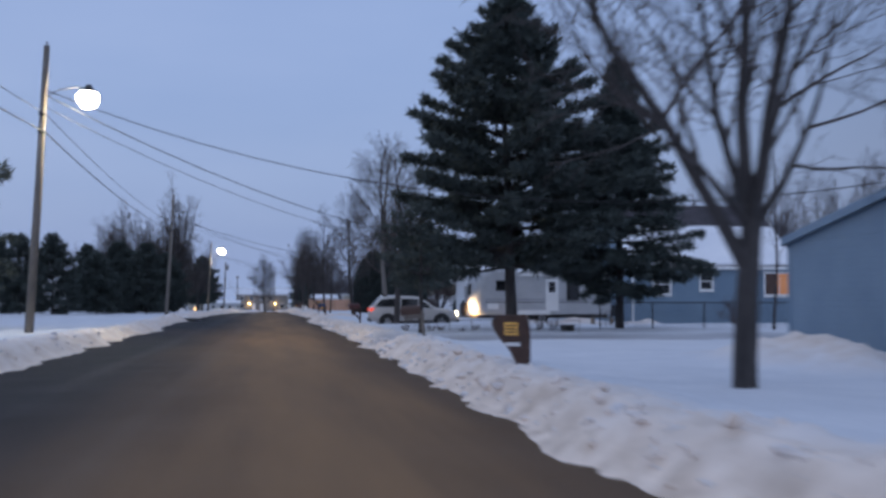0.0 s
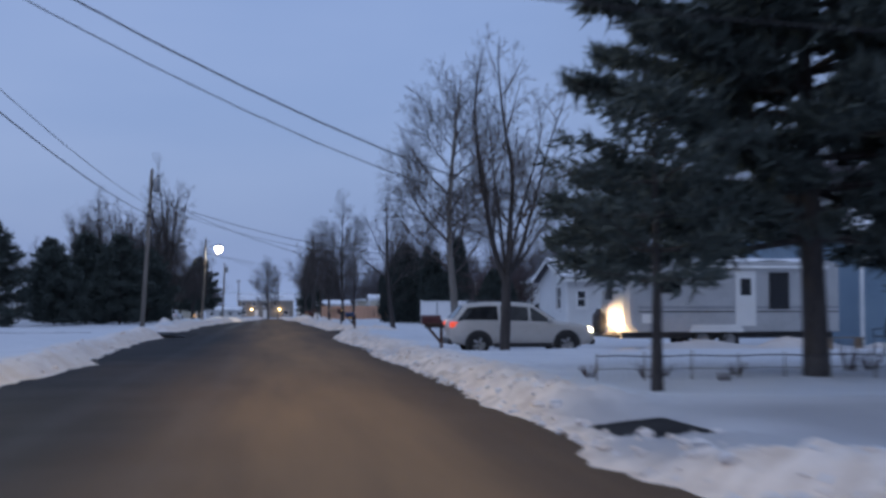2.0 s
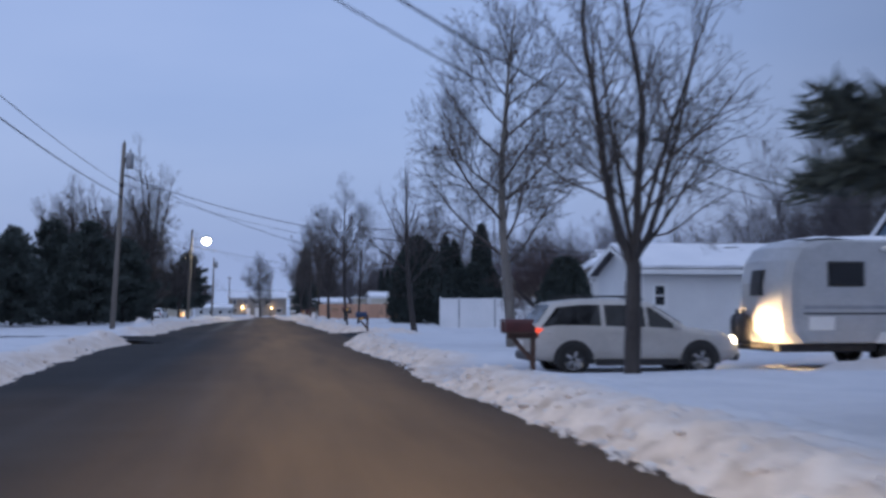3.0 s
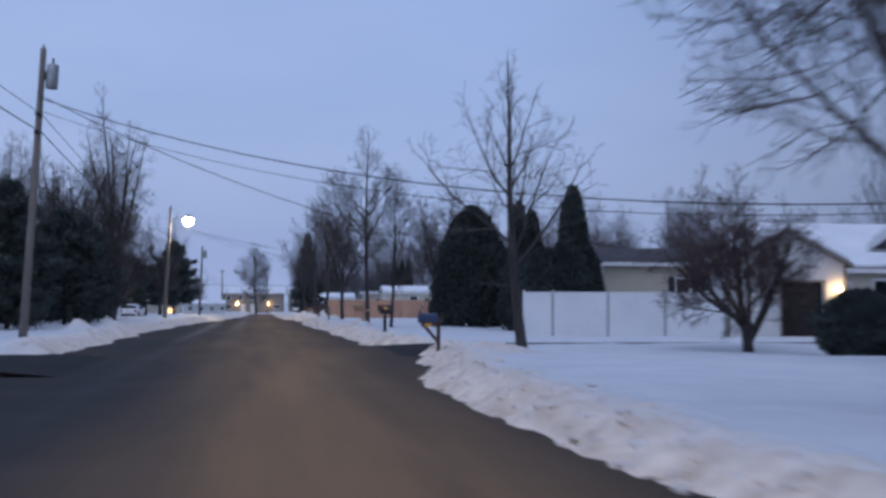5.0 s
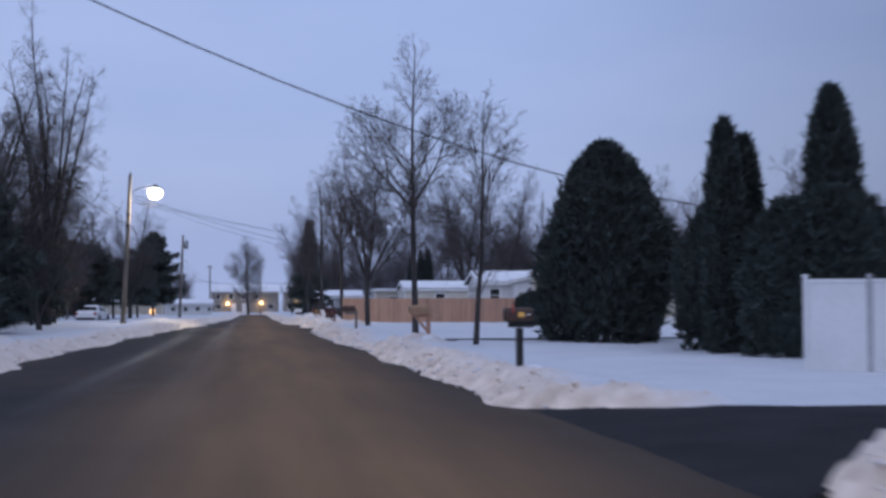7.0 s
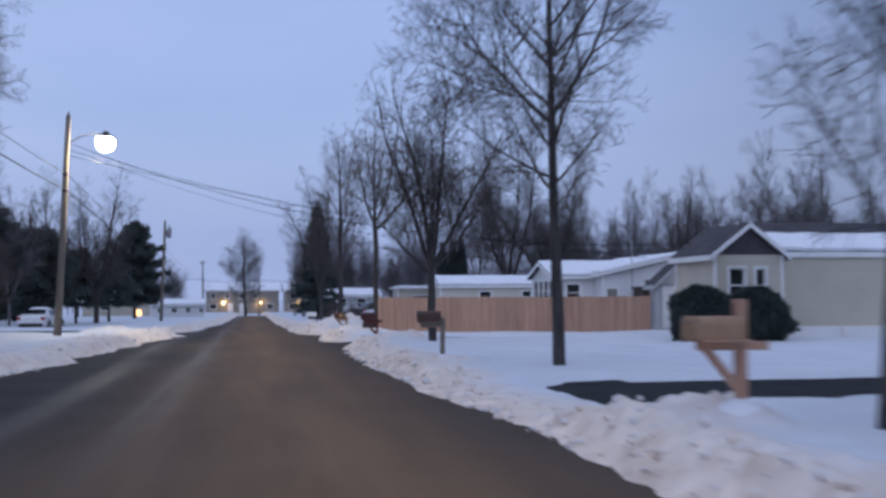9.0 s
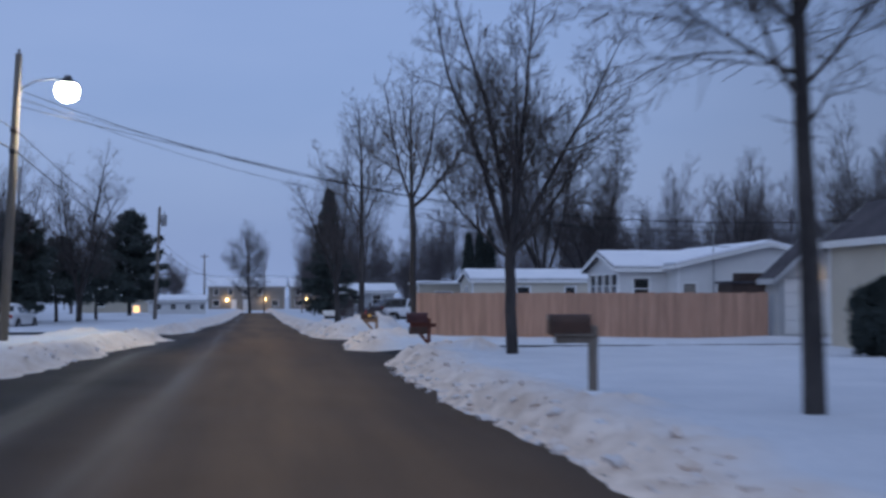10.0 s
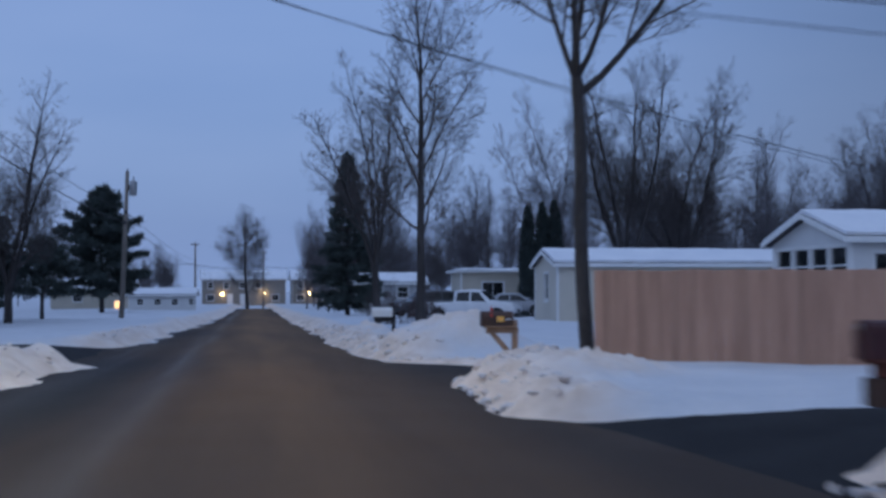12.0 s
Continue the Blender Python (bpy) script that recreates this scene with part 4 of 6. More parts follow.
# woods behind the houses
rng = random.Random(77)
WOODS = []
for k in range(8):
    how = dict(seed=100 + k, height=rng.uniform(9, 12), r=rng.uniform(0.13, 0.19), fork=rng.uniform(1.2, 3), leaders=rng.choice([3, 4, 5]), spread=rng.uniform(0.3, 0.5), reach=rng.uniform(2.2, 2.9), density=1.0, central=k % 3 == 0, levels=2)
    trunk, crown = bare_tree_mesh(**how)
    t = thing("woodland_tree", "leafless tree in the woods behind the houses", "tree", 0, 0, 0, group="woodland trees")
    part("trunk", trunk, HAZEBARK, t)
    part("crown", crown, HAZETWIG if k % 2 else TWIG, t)
    WOODS.append(t)
# stretches of wood: how many, x from, x to, y from, y to, scale
BELTS = [(44, 20, 75, 246, 285, 1.1), (20, 38, 80, 200, 246, 1.0), (16, 36, 70, 128, 182, 0.95), (26, 24, 60, 78, 100, 0.9), (8, 36, 60, 100, 118, 0.9), (26, 7, 22, 262, 330, 0.85),
         (30, -80, -18, 185, 330, 0.95), (14, -34, -14, 162, 200, 0.65), (18, -75, -32, 60, 150, 0.95), (22, 8, 60, 330, 420, 1.0), (26, -70, -12, 340, 440, 0.9)]
k = 0
for count, xa, xb, ya, yb, s in BELTS:
    for j in range(count):
        x, y = rng.uniform(xa, xb), rng.uniform(ya, yb)
        q = s * rng.uniform(0.75, 1.15)
        m = pose(x, y, ground_at(x, y) - 0.05, 0, 0, rng.uniform(0, 360)) @ Matrix.Diagonal((q, q, q * rng.uniform(0.9, 1.1), 1))
        if k < 8:
            WOODS[k].matrix_basis = m
        else:
            copy_thing(WOODS[k % 8], m)
        k += 1


# ---- houses ----
def spot(face, box_, u, n, z):
    """A point on an outside wall: u along it, n outward, z up."""
    x0, x1, y0, y1 = box_
    return {"S": (x0 + u, y0 - n, z), "N": (x0 + u, y1 + n, z), "W": (x0 - n, y0 + u, z), "E": (x1 + n, y0 + u, z)}[face]


def wbox(geo, face, box_, u0, u1, n0, n1, z0, z1, b=0.0):
    return geo.box(*spot(face, box_, u0, n0, z0), *spot(face, box_, u1, n1, z1), b)


def wall_with_openings(geo, face, box_, length, z0, z1, holes, thick=0.16):
    """One connected wall, with its openings cut right through."""
    us = sorted({0.0, length, *[h[0] for h in holes], *[h[0] + h[2] for h in holes]})
    zs = sorted({z0, z1, *[h[1] for h in holes], *[h[1] + h[3] for h in holes]})
    nu, nz = len(us), len(zs)
    v = [spot(face, box_, u, n, z) for n in (0.0, -thick) for z in zs for u in us]

    def at(n, j, i):
        return n * nu * nz + j * nu + i

    def solid(j, i):
        if not (0 <= i < nu - 1 and 0 <= j < nz - 1):
            return False
        cu, cz = (us[i] + us[i + 1]) / 2, (zs[j] + zs[j + 1]) / 2
        return not any(h[0] < cu < h[0] + h[2] and h[1] < cz < h[1] + h[3] for h in holes)
    f = []
    for j in range(nz - 1):
        for i in range(nu - 1):
            if not solid(j, i):
                continue
            for n in (0, 1):
                f.append((at(n, j, i), at(n, j, i + 1), at(n, j + 1, i + 1), at(n, j + 1, i)))
            for dj, di, a, b in ((-1, 0, (j, i), (j, i + 1)), (1, 0, (j + 1, i), (j + 1, i + 1)), (0, -1, (j, i), (j + 1, i)), (0, 1, (j, i + 1), (j + 1, i + 1))):
                if not solid(j + dj, i + di):
                    f.append((at(0, *a), at(0, *b), at(1, *b), at(1, *a)))
    used = sorted({i for q in f for i in q})
    new_id = {o: k for k, o in enumerate(used)}
    geo.add([v[i] for i in used], [tuple(new_id[i] for i in q) for q in f])


def ring(geo, face, box_, u0, u1, z0, z1, w, n0, n1):
    """A rectangular frame in one piece: w wide, from n0 to n1 outward."""
    v = []
    for n in (n0, n1):
        for e in (0.0, w):
            v += [spot(face, box_, u0 + e, n, z0 + e), spot(face, box_, u1 - e, n, z0 + e), spot(face, box_, u1 - e, n, z1 - e), spot(face, box_, u0 + e, n, z1 - e)]
    f = []
    for k in range(4):
        m = (k + 1) % 4
        f += [(k, m, 4 + m, 4 + k), (8 + k, 8 + m, 12 + m, 12 + k), (k, m, 8 + m, 8 + k), (4 + k, 4 + m, 12 + m, 12 + k)]
    return geo.add(v, f)


def house(label, box_, zg, eave, ridge, axis, wall_mat, windows=(), doors=(), snow=1.0, over=0.35, roof_mat=SHINGLE, trim=WHITETRIM, name="house", snow_from=0.0, flat=False, group="houses along the street", gable_mat=None):
    """windows: face, u, z, w, h, style; doors: face, u, w, h, material, style."""
    x0, x1, y0, y1 = box_
    h = thing(name, label, "house", 0, 0, 0, 0, group)
    holes = {f: [] for f in "SNWE"}
    for f, u, z, w, hh, style in windows:
        holes[f].append((u, z, w, hh))
    for f, u, w, hh, m, style in doors:
        holes[f].append((u, zg + 0.1, w, hh))
    for f in "SNWE":
        g = Geo()
        ln = (x1 - x0) if f in "SN" else (y1 - y0)
        inset = 0.162 if f in "WE" else 0.0
        hs = holes[f]
        gable = None
        if f in "SN":
            wall_with_openings(g, f, box_, ln, zg - 0.6, eave, hs)
        else:
            wall_with_openings(g, f, (x0, x1, y0 + inset, y1 - inset), ln - 2 * inset, zg - 0.6, eave, [(a - inset, b, c, d) for a, b, c, d in hs])
        if not flat and ((axis == "x" and f in "WE") or (axis == "y" and f in "SN")):
            e, gable = 0.004, Geo()
            if axis == "x":
                xa, xb = (x0, x0 + 0.16) if f == "W" else (x1 - 0.16, x1)
                gable.prism([(y0, eave + e), (y1, eave + e), ((y0 + y1) / 2, ridge)], "x", xa, xb)
            else:
                ya, yb = (y0, y0 + 0.16) if f == "S" else (y1 - 0.16, y1)
                gable.prism([(x0, eave + e), (x1, eave + e), ((x0 + x1) / 2, ridge)], "y", ya, yb)
        part("wall", g, wall_mat, h)
        if gable:
            part("gable", gable, gable_mat or wall_mat, h, "dark shingled gable" if gable_mat else "")
    g = Geo().box(x0 + 0.17, y0 + 0.17, zg + 0.02, x1 - 0.17, y1 - 0.17, zg + 0.1)
    part("floor", g, DARKROOM, h)
    # corner boards
    for cx, sx in ((x0, -1), (x1, 1)):
        for cy, sy in ((y0, -1), (y1, 1)):
            part("corner_board", Geo().box(cx + sx * 0.018, cy + sy * 0.018, zg - 0.3, cx - sx * 0.09, cy - sy * 0.09, eave - 0.02), trim, h)
    # roof
    if flat:
        part("roof", Geo().box(x0 - over, y0 - over, eave + 0.01, x1 + over, y1 + over, eave + 0.16, 0.02), trim, h)
        if snow:
            part("snow_cover", snow_slab(box_, over, eave + 0.165), ROOF_SNOW, h)
    else:
        mid, half = ((y0 + y1) / 2, (y1 - y0) / 2) if axis == "x" else ((x0 + x1) / 2, (x1 - x0) / 2)
        k = (ridge - eave) / half
        for sgn in (-1, 1):
            a, b = (x0 - over, x1 + over) if axis == "x" else (y0 - over, y1 + over)
            lo = mid + sgn * (half + over)
            zl = eave - k * over + 0.03
            poly = [(lo, zl), (mid, ridge + 0.03), (mid, ridge + 0.15), (lo, zl + 0.12)]
            roof = part("roof_slope", Geo().prism(poly, axis, a, b), roof_mat, h)
            part("fascia", Geo().prism([(lo + sgn * 0.004, zl - 0.07), (lo + sgn * 0.03, zl - 0.07), (lo + sgn * 0.03, zl + 0.115), (lo + sgn * 0.004, zl + 0.115)], axis, a, b), trim, h)
            if snow:
                # blanket with an uneven edge
                nseg = max(6, int((b - a) / 0.6))
                v, fcs = [], []
                rs = random.Random(int(x0 * 31 + y0 * 7 + sgn))
                for i in range(nseg + 1):
                    p = a + 0.05 + (b - a - 0.1) * i / nseg
                    cut = 0.05 + 0.09 * rs.random()
                    top = mid + sgn * (half * snow_from)
                    zt = ridge - k * half * snow_from
                    bot, zb = lo - sgn * cut, zl + k * cut
                    th = 0.10 + 0.05 * rs.random()
                    prof = [(bot, zb + 0.124), (top, zt + 0.154), (top, zt + 0.16 + th), (bot + sgn * 0.02, zb + 0.11 + th)]
                    for q, z in prof:
                        v.append((p, q, z) if axis == "x" else (q, p, z))
                for i in range(nseg):
                    for j in range(4):
                        fcs.append((i * 4 + j, i * 4 + (j + 1) % 4, (i + 1) * 4 + (j + 1) % 4, (i + 1) * 4 + j))
                fcs += [(0, 1, 2, 3), tuple(nseg * 4 + j for j in (3, 2, 1, 0))]
                part("snow_cover", Geo().add(v, fcs), ROOF_SNOW, roof)
        # rake boards on the gables
        for end in (x0 - over, x1 + over) if axis == "x" else (y0 - over, y1 + over):
            for sgn in (-1, 1):
                lo, zl = mid + sgn * (half + over), eave - k * over + 0.03
                s = -1 if end < ((x0 + x1) / 2 if axis == "x" else (y0 + y1) / 2) else 1
                part("rake_board", Geo().prism([(lo, zl - 0.06), (mid, ridge - 0.03), (mid, ridge + 0.145), (lo, zl + 0.115)], axis, end + s * 0.003, end + s * 0.028), trim, h)
    for f, u, z, w, hh, style in windows:
        window(h, f, box_, u, z, w, hh, style, trim)
    for f, u, w, hh, m, style in doors:
        door(h, f, box_, u, zg + 0.1, w, hh, m, style, trim)
    return h


def snow_slab(box_, over, z):
    x0, x1, y0, y1 = box_
    g = Geo()
    n = 14
    us = np.linspace(0, 1, n)
    v = []
    for j in us:
        for i in us:
            edge = min(i, 1 - i, j, 1 - j)
            x, y = x0 - over + 0.05 + (x1 - x0 + 2 * over - 0.1) * i, y0 - over + 0.05 + (y1 - y0 + 2 * over - 0.1) * j
            v.append((x, y, z + 0.02 + 0.13 * min(1, edge * 9) + 0.03 * math.sin(7 * i + 3 * j)))
    g.add(v, [(j * n + i, j * n + i + 1, (j + 1) * n + i + 1, (j + 1) * n + i) for j in range(n - 1) for i in range(n - 1)], True)
    return g


def window(h, f, box_, u, z, w, hh, style, trim):
    win = part("window", ring(Geo(), f, box_, u - 0.08, u + w + 0.08, z - 0.08, z + hh + 0.08, 0.08, 0.003, 0.03), trim, h)
    part("sash", ring(Geo(), f, box_, u + 0.002, u + w - 0.002, z + 0.002, z + hh - 0.002, 0.04, -0.12, -0.02), trim, win)
    part("pane", wbox(Geo(), f, box_, u + 0.043, u + w - 0.043, -0.09, -0.075, z + 0.043, z + hh - 0.043), {"lit": LITPANE, "bright": GLOWPANE}.get(style, PANE), win)
    part("sill", wbox(Geo(), f, box_, u - 0.1, u + w + 0.1, 0.003, 0.08, z - 0.13, z - 0.085, 0.008), trim, win)
    if style == "sash":
        part("meeting_rail", wbox(Geo(), f, box_, u + 0.02, u + w - 0.02, -0.07, -0.03, z + hh * 0.5 - 0.025, z + hh * 0.5 + 0.025), trim, win)
    if style in ("lit", "wide"):
        part("mullion", wbox(Geo(), f, box_, u + w * 0.5 - 0.02, u + w * 0.5 + 0.02, -0.07, -0.03, z + 0.02, z + hh - 0.02), trim, win)
    if style == "lit":
        part("curtain", wbox(Geo(), f, box_, u + 0.045, u + w * 0.45, -0.072, -0.06, z + 0.045, z + hh - 0.045), BROWNCLOTH, win, "drawn brown curtain")
    if style == "shutter":
        for a in (u - 0.08 - 0.3, u + w + 0.08):
            part("shutter", wbox(Geo(), f, box_, a, a + 0.3, 0.003, 0.035, z - 0.05, z + hh + 0.05, 0.006), DARKMETAL, win)


def door(h, f, box_, u, z, w, hh, m, style, trim):
    fr = part("door_frame", ring(Geo(), f, box_, u - 0.09, u + w + 0.09, z - 0.09, z + hh + 0.09, 0.09, 0.003, 0.03), trim, h)
    if style == "garage":
        for k in range(4):
            part("door_panel", wbox(Geo(), f, box_, u + 0.01, u + w - 0.01, -0.1, -0.06, z + hh * k / 4 + 0.006, z + hh * (k + 1) / 4 - 0.006, 0.01), m, fr)
    elif style == "open":
        # thin near-black sheet in place of the shade inside an open bay
        part("bay_shade", wbox(Geo(), f, box_, u + 0.01, u + w - 0.01, -0.15, -0.11, z, z + hh), m, fr)
    else:
        d = part("door", wbox(Geo(), f, box_, u + 0.01, u + w - 0.01, -0.1, -0.05, z, z + hh - 0.01, 0.008), m, fr)
        part("door_knob", wbox(Geo(), f, box_, u + 0.08, u + 0.14, -0.048, 0.0, z + 0.95, z + 1.01, 0.02), STEEL, d)


def wall_lamp(x, y, z, label, power, size=0.1, colour=(1.0, 0.66, 0.3)):
    t = thing("wall_lamp", label, "lamp", x, y, z, group="lit wall lamps")
    part("bracket", Geo().box(-0.05, 0.0, -0.1, 0.05, 0.12, 0.1, 0.01), DARKMETAL, t)
    part("globe", Geo().lathe([(0.01, -size), (size * 0.75, -size * 0.7), (size, 0), (size * 0.7, size * 0.7), (0.02, size)], 12, (0, -size - 0.01, 0)), BULB, t)
    if power:
        d = bpy.data.lights.new("porch_light", "POINT")
        d.energy, d.color, d.shadow_soft_size = power, colour, 0.12
        new("porch_light", d).location = (x, y - 2 * size - 0.15, z)


house("blue-grey house with a steep dark roof and snowy lower slope", (20.2, 29.85, 67.0, 79.0), 0.2, 3.3, 7.1, "x", SID_BLUE,
      [("S", 1.2, 1.8, 1.0, 1.1, "sash"), ("S", 3.95, 2.05, 0.7, 0.95, "sash"), ("S", 7.75, 1.75, 1.75, 1.25, "lit")], snow_from=0.4, over=0.12)
house("low blue-grey house wing with a snowy roof", (30.0, 31.9, 67.3, 73.0), 0.2, 3.2, 4.05, "x", SID_BLUE, [], over=0.2)
house("blue-grey house with a low gable close to the lawn", (11.05, 18.5, 13.0, 25.2), 0.3, 2.6, 3.5, "x", SID_BLUE, [("S", 1.4, 1.3, 1.2, 1.1, "sash")], over=0.1, snow=0, trim=SID_BLUE)
house("small white house with a snowy roof and dark shutters", (13.8, 23.0, 84.0, 90.0), 0.2, 2.85, 3.75, "x", SID_WHITE,
      [("S", 0.5, 1.5, 0.45, 0.8, "sash"), ("W", 1.2, 1.4, 1.0, 1.1, "sash"), ("S", 4.5, 1.5, 0.9, 1.0, "sash")])
house("pale garage with a dark open bay", (17.5, 22.3, 109.2, 111.5), 0.1, 3.05, 4.3, "y", SID_WHITE, [], [("S", 2.18, 1.68, 2.15, DARKROOM, "open")], name="garage", over=0.2, trim=SID_DUN)
house("cream house with a snowy roof and a lit porch", (20.8, 34.0, 111.75, 118.5), 0.2, 3.0, 4.75, "x", SID_CREAM,
      [("S", 4.0, 1.3, 1.6, 1.2, "wide"), ("S", 8, 1.3, 1.2, 1.2, "sash")], [("S", 2.0, 0.95, 2.05, WHITETRIM, "plain")])
house("tan house with a dark low roof and shuttered window", (15.6, 31.0, 120.0, 127.0), 0.2, 3.35, 4.1, "x", SID_TAN,
      [("S", 3.6, 1.75, 0.7, 0.95, "shutter"), ("S", 4.55, 1.75, 0.7, 0.95, "sash"), ("S", 9.5, 1.6, 1.2, 1.1, "sash")], snow=0)
house("tan house with a dark roof patched with snow", (17.9, 31.0, 154.7, 161.5), 0.2, 3.05, 4.25, "x", SID_TAN,
      [("S", 5.8, 1.4, 1.2, 1.2, "sash")], snow_from=0.5, over=0.06)
house("tan gabled bay with paired windows behind shrubs", (15.4, 17.84, 154.2, 158.0), 0.2, 3.05, 4.0, "y", SID_TAN,
      [("S", 0.52, 1.45, 0.55, 1.15, "sash"), ("S", 1.46, 1.45, 0.34, 1.15, "sash")], snow=0, over=0.2, gable_mat=SHINGLE)
house("small grey garage with a closed sectional door", (17.25, 19.95, 165.5, 166.5), 0.2, 2.2, 3.4, "y", SID_GREY, [], [("S", 0.2, 2.3, 1.85, WHITETRIM, "garage")], name="garage", over=0.22, snow=0, trim=SID_GREY)
house("white house with snowy roof and windows across its gable", (17.3, 22.5, 183.9, 189.3), 0.0, 2.85, 3.6, "x", SID_WHITE,
      [("W", 0.22 + 1.26 * k, 1.5, 1.12, 1.15, "sash") for k in range(4)] + [("S", 0.75, 1.4, 0.8, 1.05, "sash")], over=0.3)
house("white house wing with a broad snowy gable roof", (19.7, 28.6, 182.2, 193.0), 0.0, 2.95, 3.95, "y", SID_WHITE, [("S", 6.2, 1.4, 1.2, 1.1, "sash")], [("S", 0.25, 0.6, 2.05, SID_DUN, "plain")], over=0.3)
house("long cream mobile home with a snowy roof", (14.3, 29.0, 207.0, 211.6), -0.35, 2.55, 3.15, "x", SID_CREAM,
      [("W", 1.7, 0.9, 0.8, 1.3, "sash"), ("S", 3.0, 1.3, 0.9, 0.9, "sash"), ("S", 6.3, 1.3, 0.7, 0.9, "sash"), ("S", 9.5, 1.3, 1.1, 0.9, "sash")], name="mobile_home", over=0.2)
house("small tan mobile home with snow on a flat roof", (14.3, 18.5, 234.0, 238.0), -0.55, 2.6, 2.8, "x", SID_TAN, [("S", 1.5, 0.75, 1.5, 1.2, "wide")], name="mobile_home", flat=True)
house("grey mobile home behind bare trees", (8.6, 14.0, 250.0, 254.0), -0.7, 2.0, 2.6, "x", SID_GREY, [("S", 1.0, 0.8, 1.0, 0.9, "sash"), ("S", 3.2, 0.8, 0.9, 0.9, "sash")], name="mobile_home")
house("low white mobile home with a snowy roof across the road", (-13.4, -6.2, 292.0, 297.0), -1.0, 0.95, 1.5, "x", SID_WHITE, [("S", 0.9 + 1.9 * i, -0.15, 0.75, 0.7, "sash") for i in range(4)], name="mobile_home")
house("low tan house with a lit window among trees", (-27.0, -16.0, 326.0, 334.0), -1.2, 1.4, 2.8, "x", SID_TAN, [("S", 8.55, -1.0, 1.0, 1.1, "bright"), ("S", 3.0, 0.0, 1.2, 1.0, "sash")])
house("white house behind dark pines across the road", (-40.0, -26.0, 158.0, 168.0), 0.2, 2.8, 4.4, "x", SID_GREY, [("S", 3.0, 1.2, 1.2, 1.1, "sash"), ("S", 9.0, 1.2, 1.6, 1.1, "wide"), ("E", 3, 1.2, 1.2, 1.1, "sash")])
for x, w in ((-9.4, 16.4), (8.2, 13.6)):
    house("two-storey house closing the end of the street", (x, x + w, 398.0, 407.0), -1.4, 3.7, 5.4, "x", SID_DUN,
          [("S", 1.2 + 3.1 * i, 1.9, 1.0, 1.2, "sash") for i in range(int(w / 3.3))] + [("S", 1.0, -0.5, 1.4, 1.2, "wide"), ("S", w - 2.8, -0.5, 1.4, 1.2, "wide")], [("S", 5.0, 1.0, 2.1, WHITETRIM, "plain"), ("S", 7.5, 1.0, 2.1, WHITETRIM, "plain")], group="houses closing the street")
skirt = thing("foundation_skirt", "pale skirting panels below a tan house wall", "skirting", 17.9, 154.66, 0.0, group="skirting")
for k in range(6):
    part("panel", Geo().box(0.05 + k * 2.2, -0.03, 0.0, 2.23 + k * 2.2, 0.03, 0.62, 0.008), WHITETRIM, skirt)
shed = thing("garden_shed", "low dark-brown board shed behind a cedar fence", "shed", 20.9, 178.6, 0.0)
for face, n in (("front", 24), ("back", 24)):
    for k in range(n):
        part("board", Geo().box(k * 0.145, 0.0 if face == "front" else 1.7, 0.0, k * 0.145 + 0.14, 0.03 if face == "front" else 1.73, 2.12, 0.004), DARKWOOD, shed)
for x in (0.0, 3.44):
    part("side_wall", Geo().box(x, 0.032, 0.0, x + 0.03, 1.698, 2.12, 0.004), DARKWOOD, shed)
part("roof", Geo().box(-0.1, -0.12, 2.124, 3.58, 1.85, 2.24, 0.015), SHINGLE, shed)
part("roof_hatch", Geo().box(0.5, 0.2, 2.244, 2.0, 1.2, 2.6, 0.02), DARKWOOD, shed, "raised dark box on the roof")
wall_lamp(21.95, 109.17, 2.1, "small lit wall lamp beside a garage bay", 12)
wall_lamp(18.6, 165.47, 2.3, "small lit wall lamp over a garage door", 2, 0.05)
for x in (-5.4, 2.7):
    wall_lamp(x, 397.95, 0.9, "bright warm entrance lamp", 45, 0.2)
wall_lamp(11.6, 397.95, 0.9, "bright warm entrance lamp", 30, 0.18)


# ---- fences ----
def vinyl_fence(a, b, top, marks):
    """White panels between posts, along a line on snow; marks say where the posts stand."""
    a, b = Vector((*a, 0)), Vector((*b, 0))
    d = b - a
    f = thing("vinyl_fence", "solid white vinyl panel fence standing in snow", "fence", a.x, a.y, 0, math.degrees(math.atan2(d.y, d.x)))
    at = [d.length * m for m in marks]
    for k, x in enumerate(at):
        part("post", Geo().box(x - 0.045, -0.05, -0.1, x + 0.045, 0.05, top + 0.04, 0.012), SID_GREY if k else VINYL, f, "grey line post" if k else "")
        part("post_cap", Geo().lathe([(0.07, 0), (0.07, 0.02), (0.0, 0.06)], 4, (x, 0, top + 0.042), smooth=False), SID_GREY if k else VINYL, f)
    for x0, x1 in zip(at, at[1:]):
        m = max(1, round((x1 - x0) / 0.8))
        pw = (x1 - x0 - 0.1) / m
        for j in range(m):
            x = x0 + 0.05 + j * pw
            part("panel", Geo().box(x + 0.001, -0.014, 0.1, x + pw - 0.001, 0.014, top - 0.08, 0.002), VINYL, f)
        part("top_rail", Geo().box(x0 + 0.046, -0.035, top - 0.078, x1 - 0.046, 0.035, top, 0.008), VINYL, f)
        part("bottom_rail", Geo().box(x0 + 0.046, -0.035, 0.0, x1 - 0.046, 0.035, 0.098, 0.008), VINYL, f)


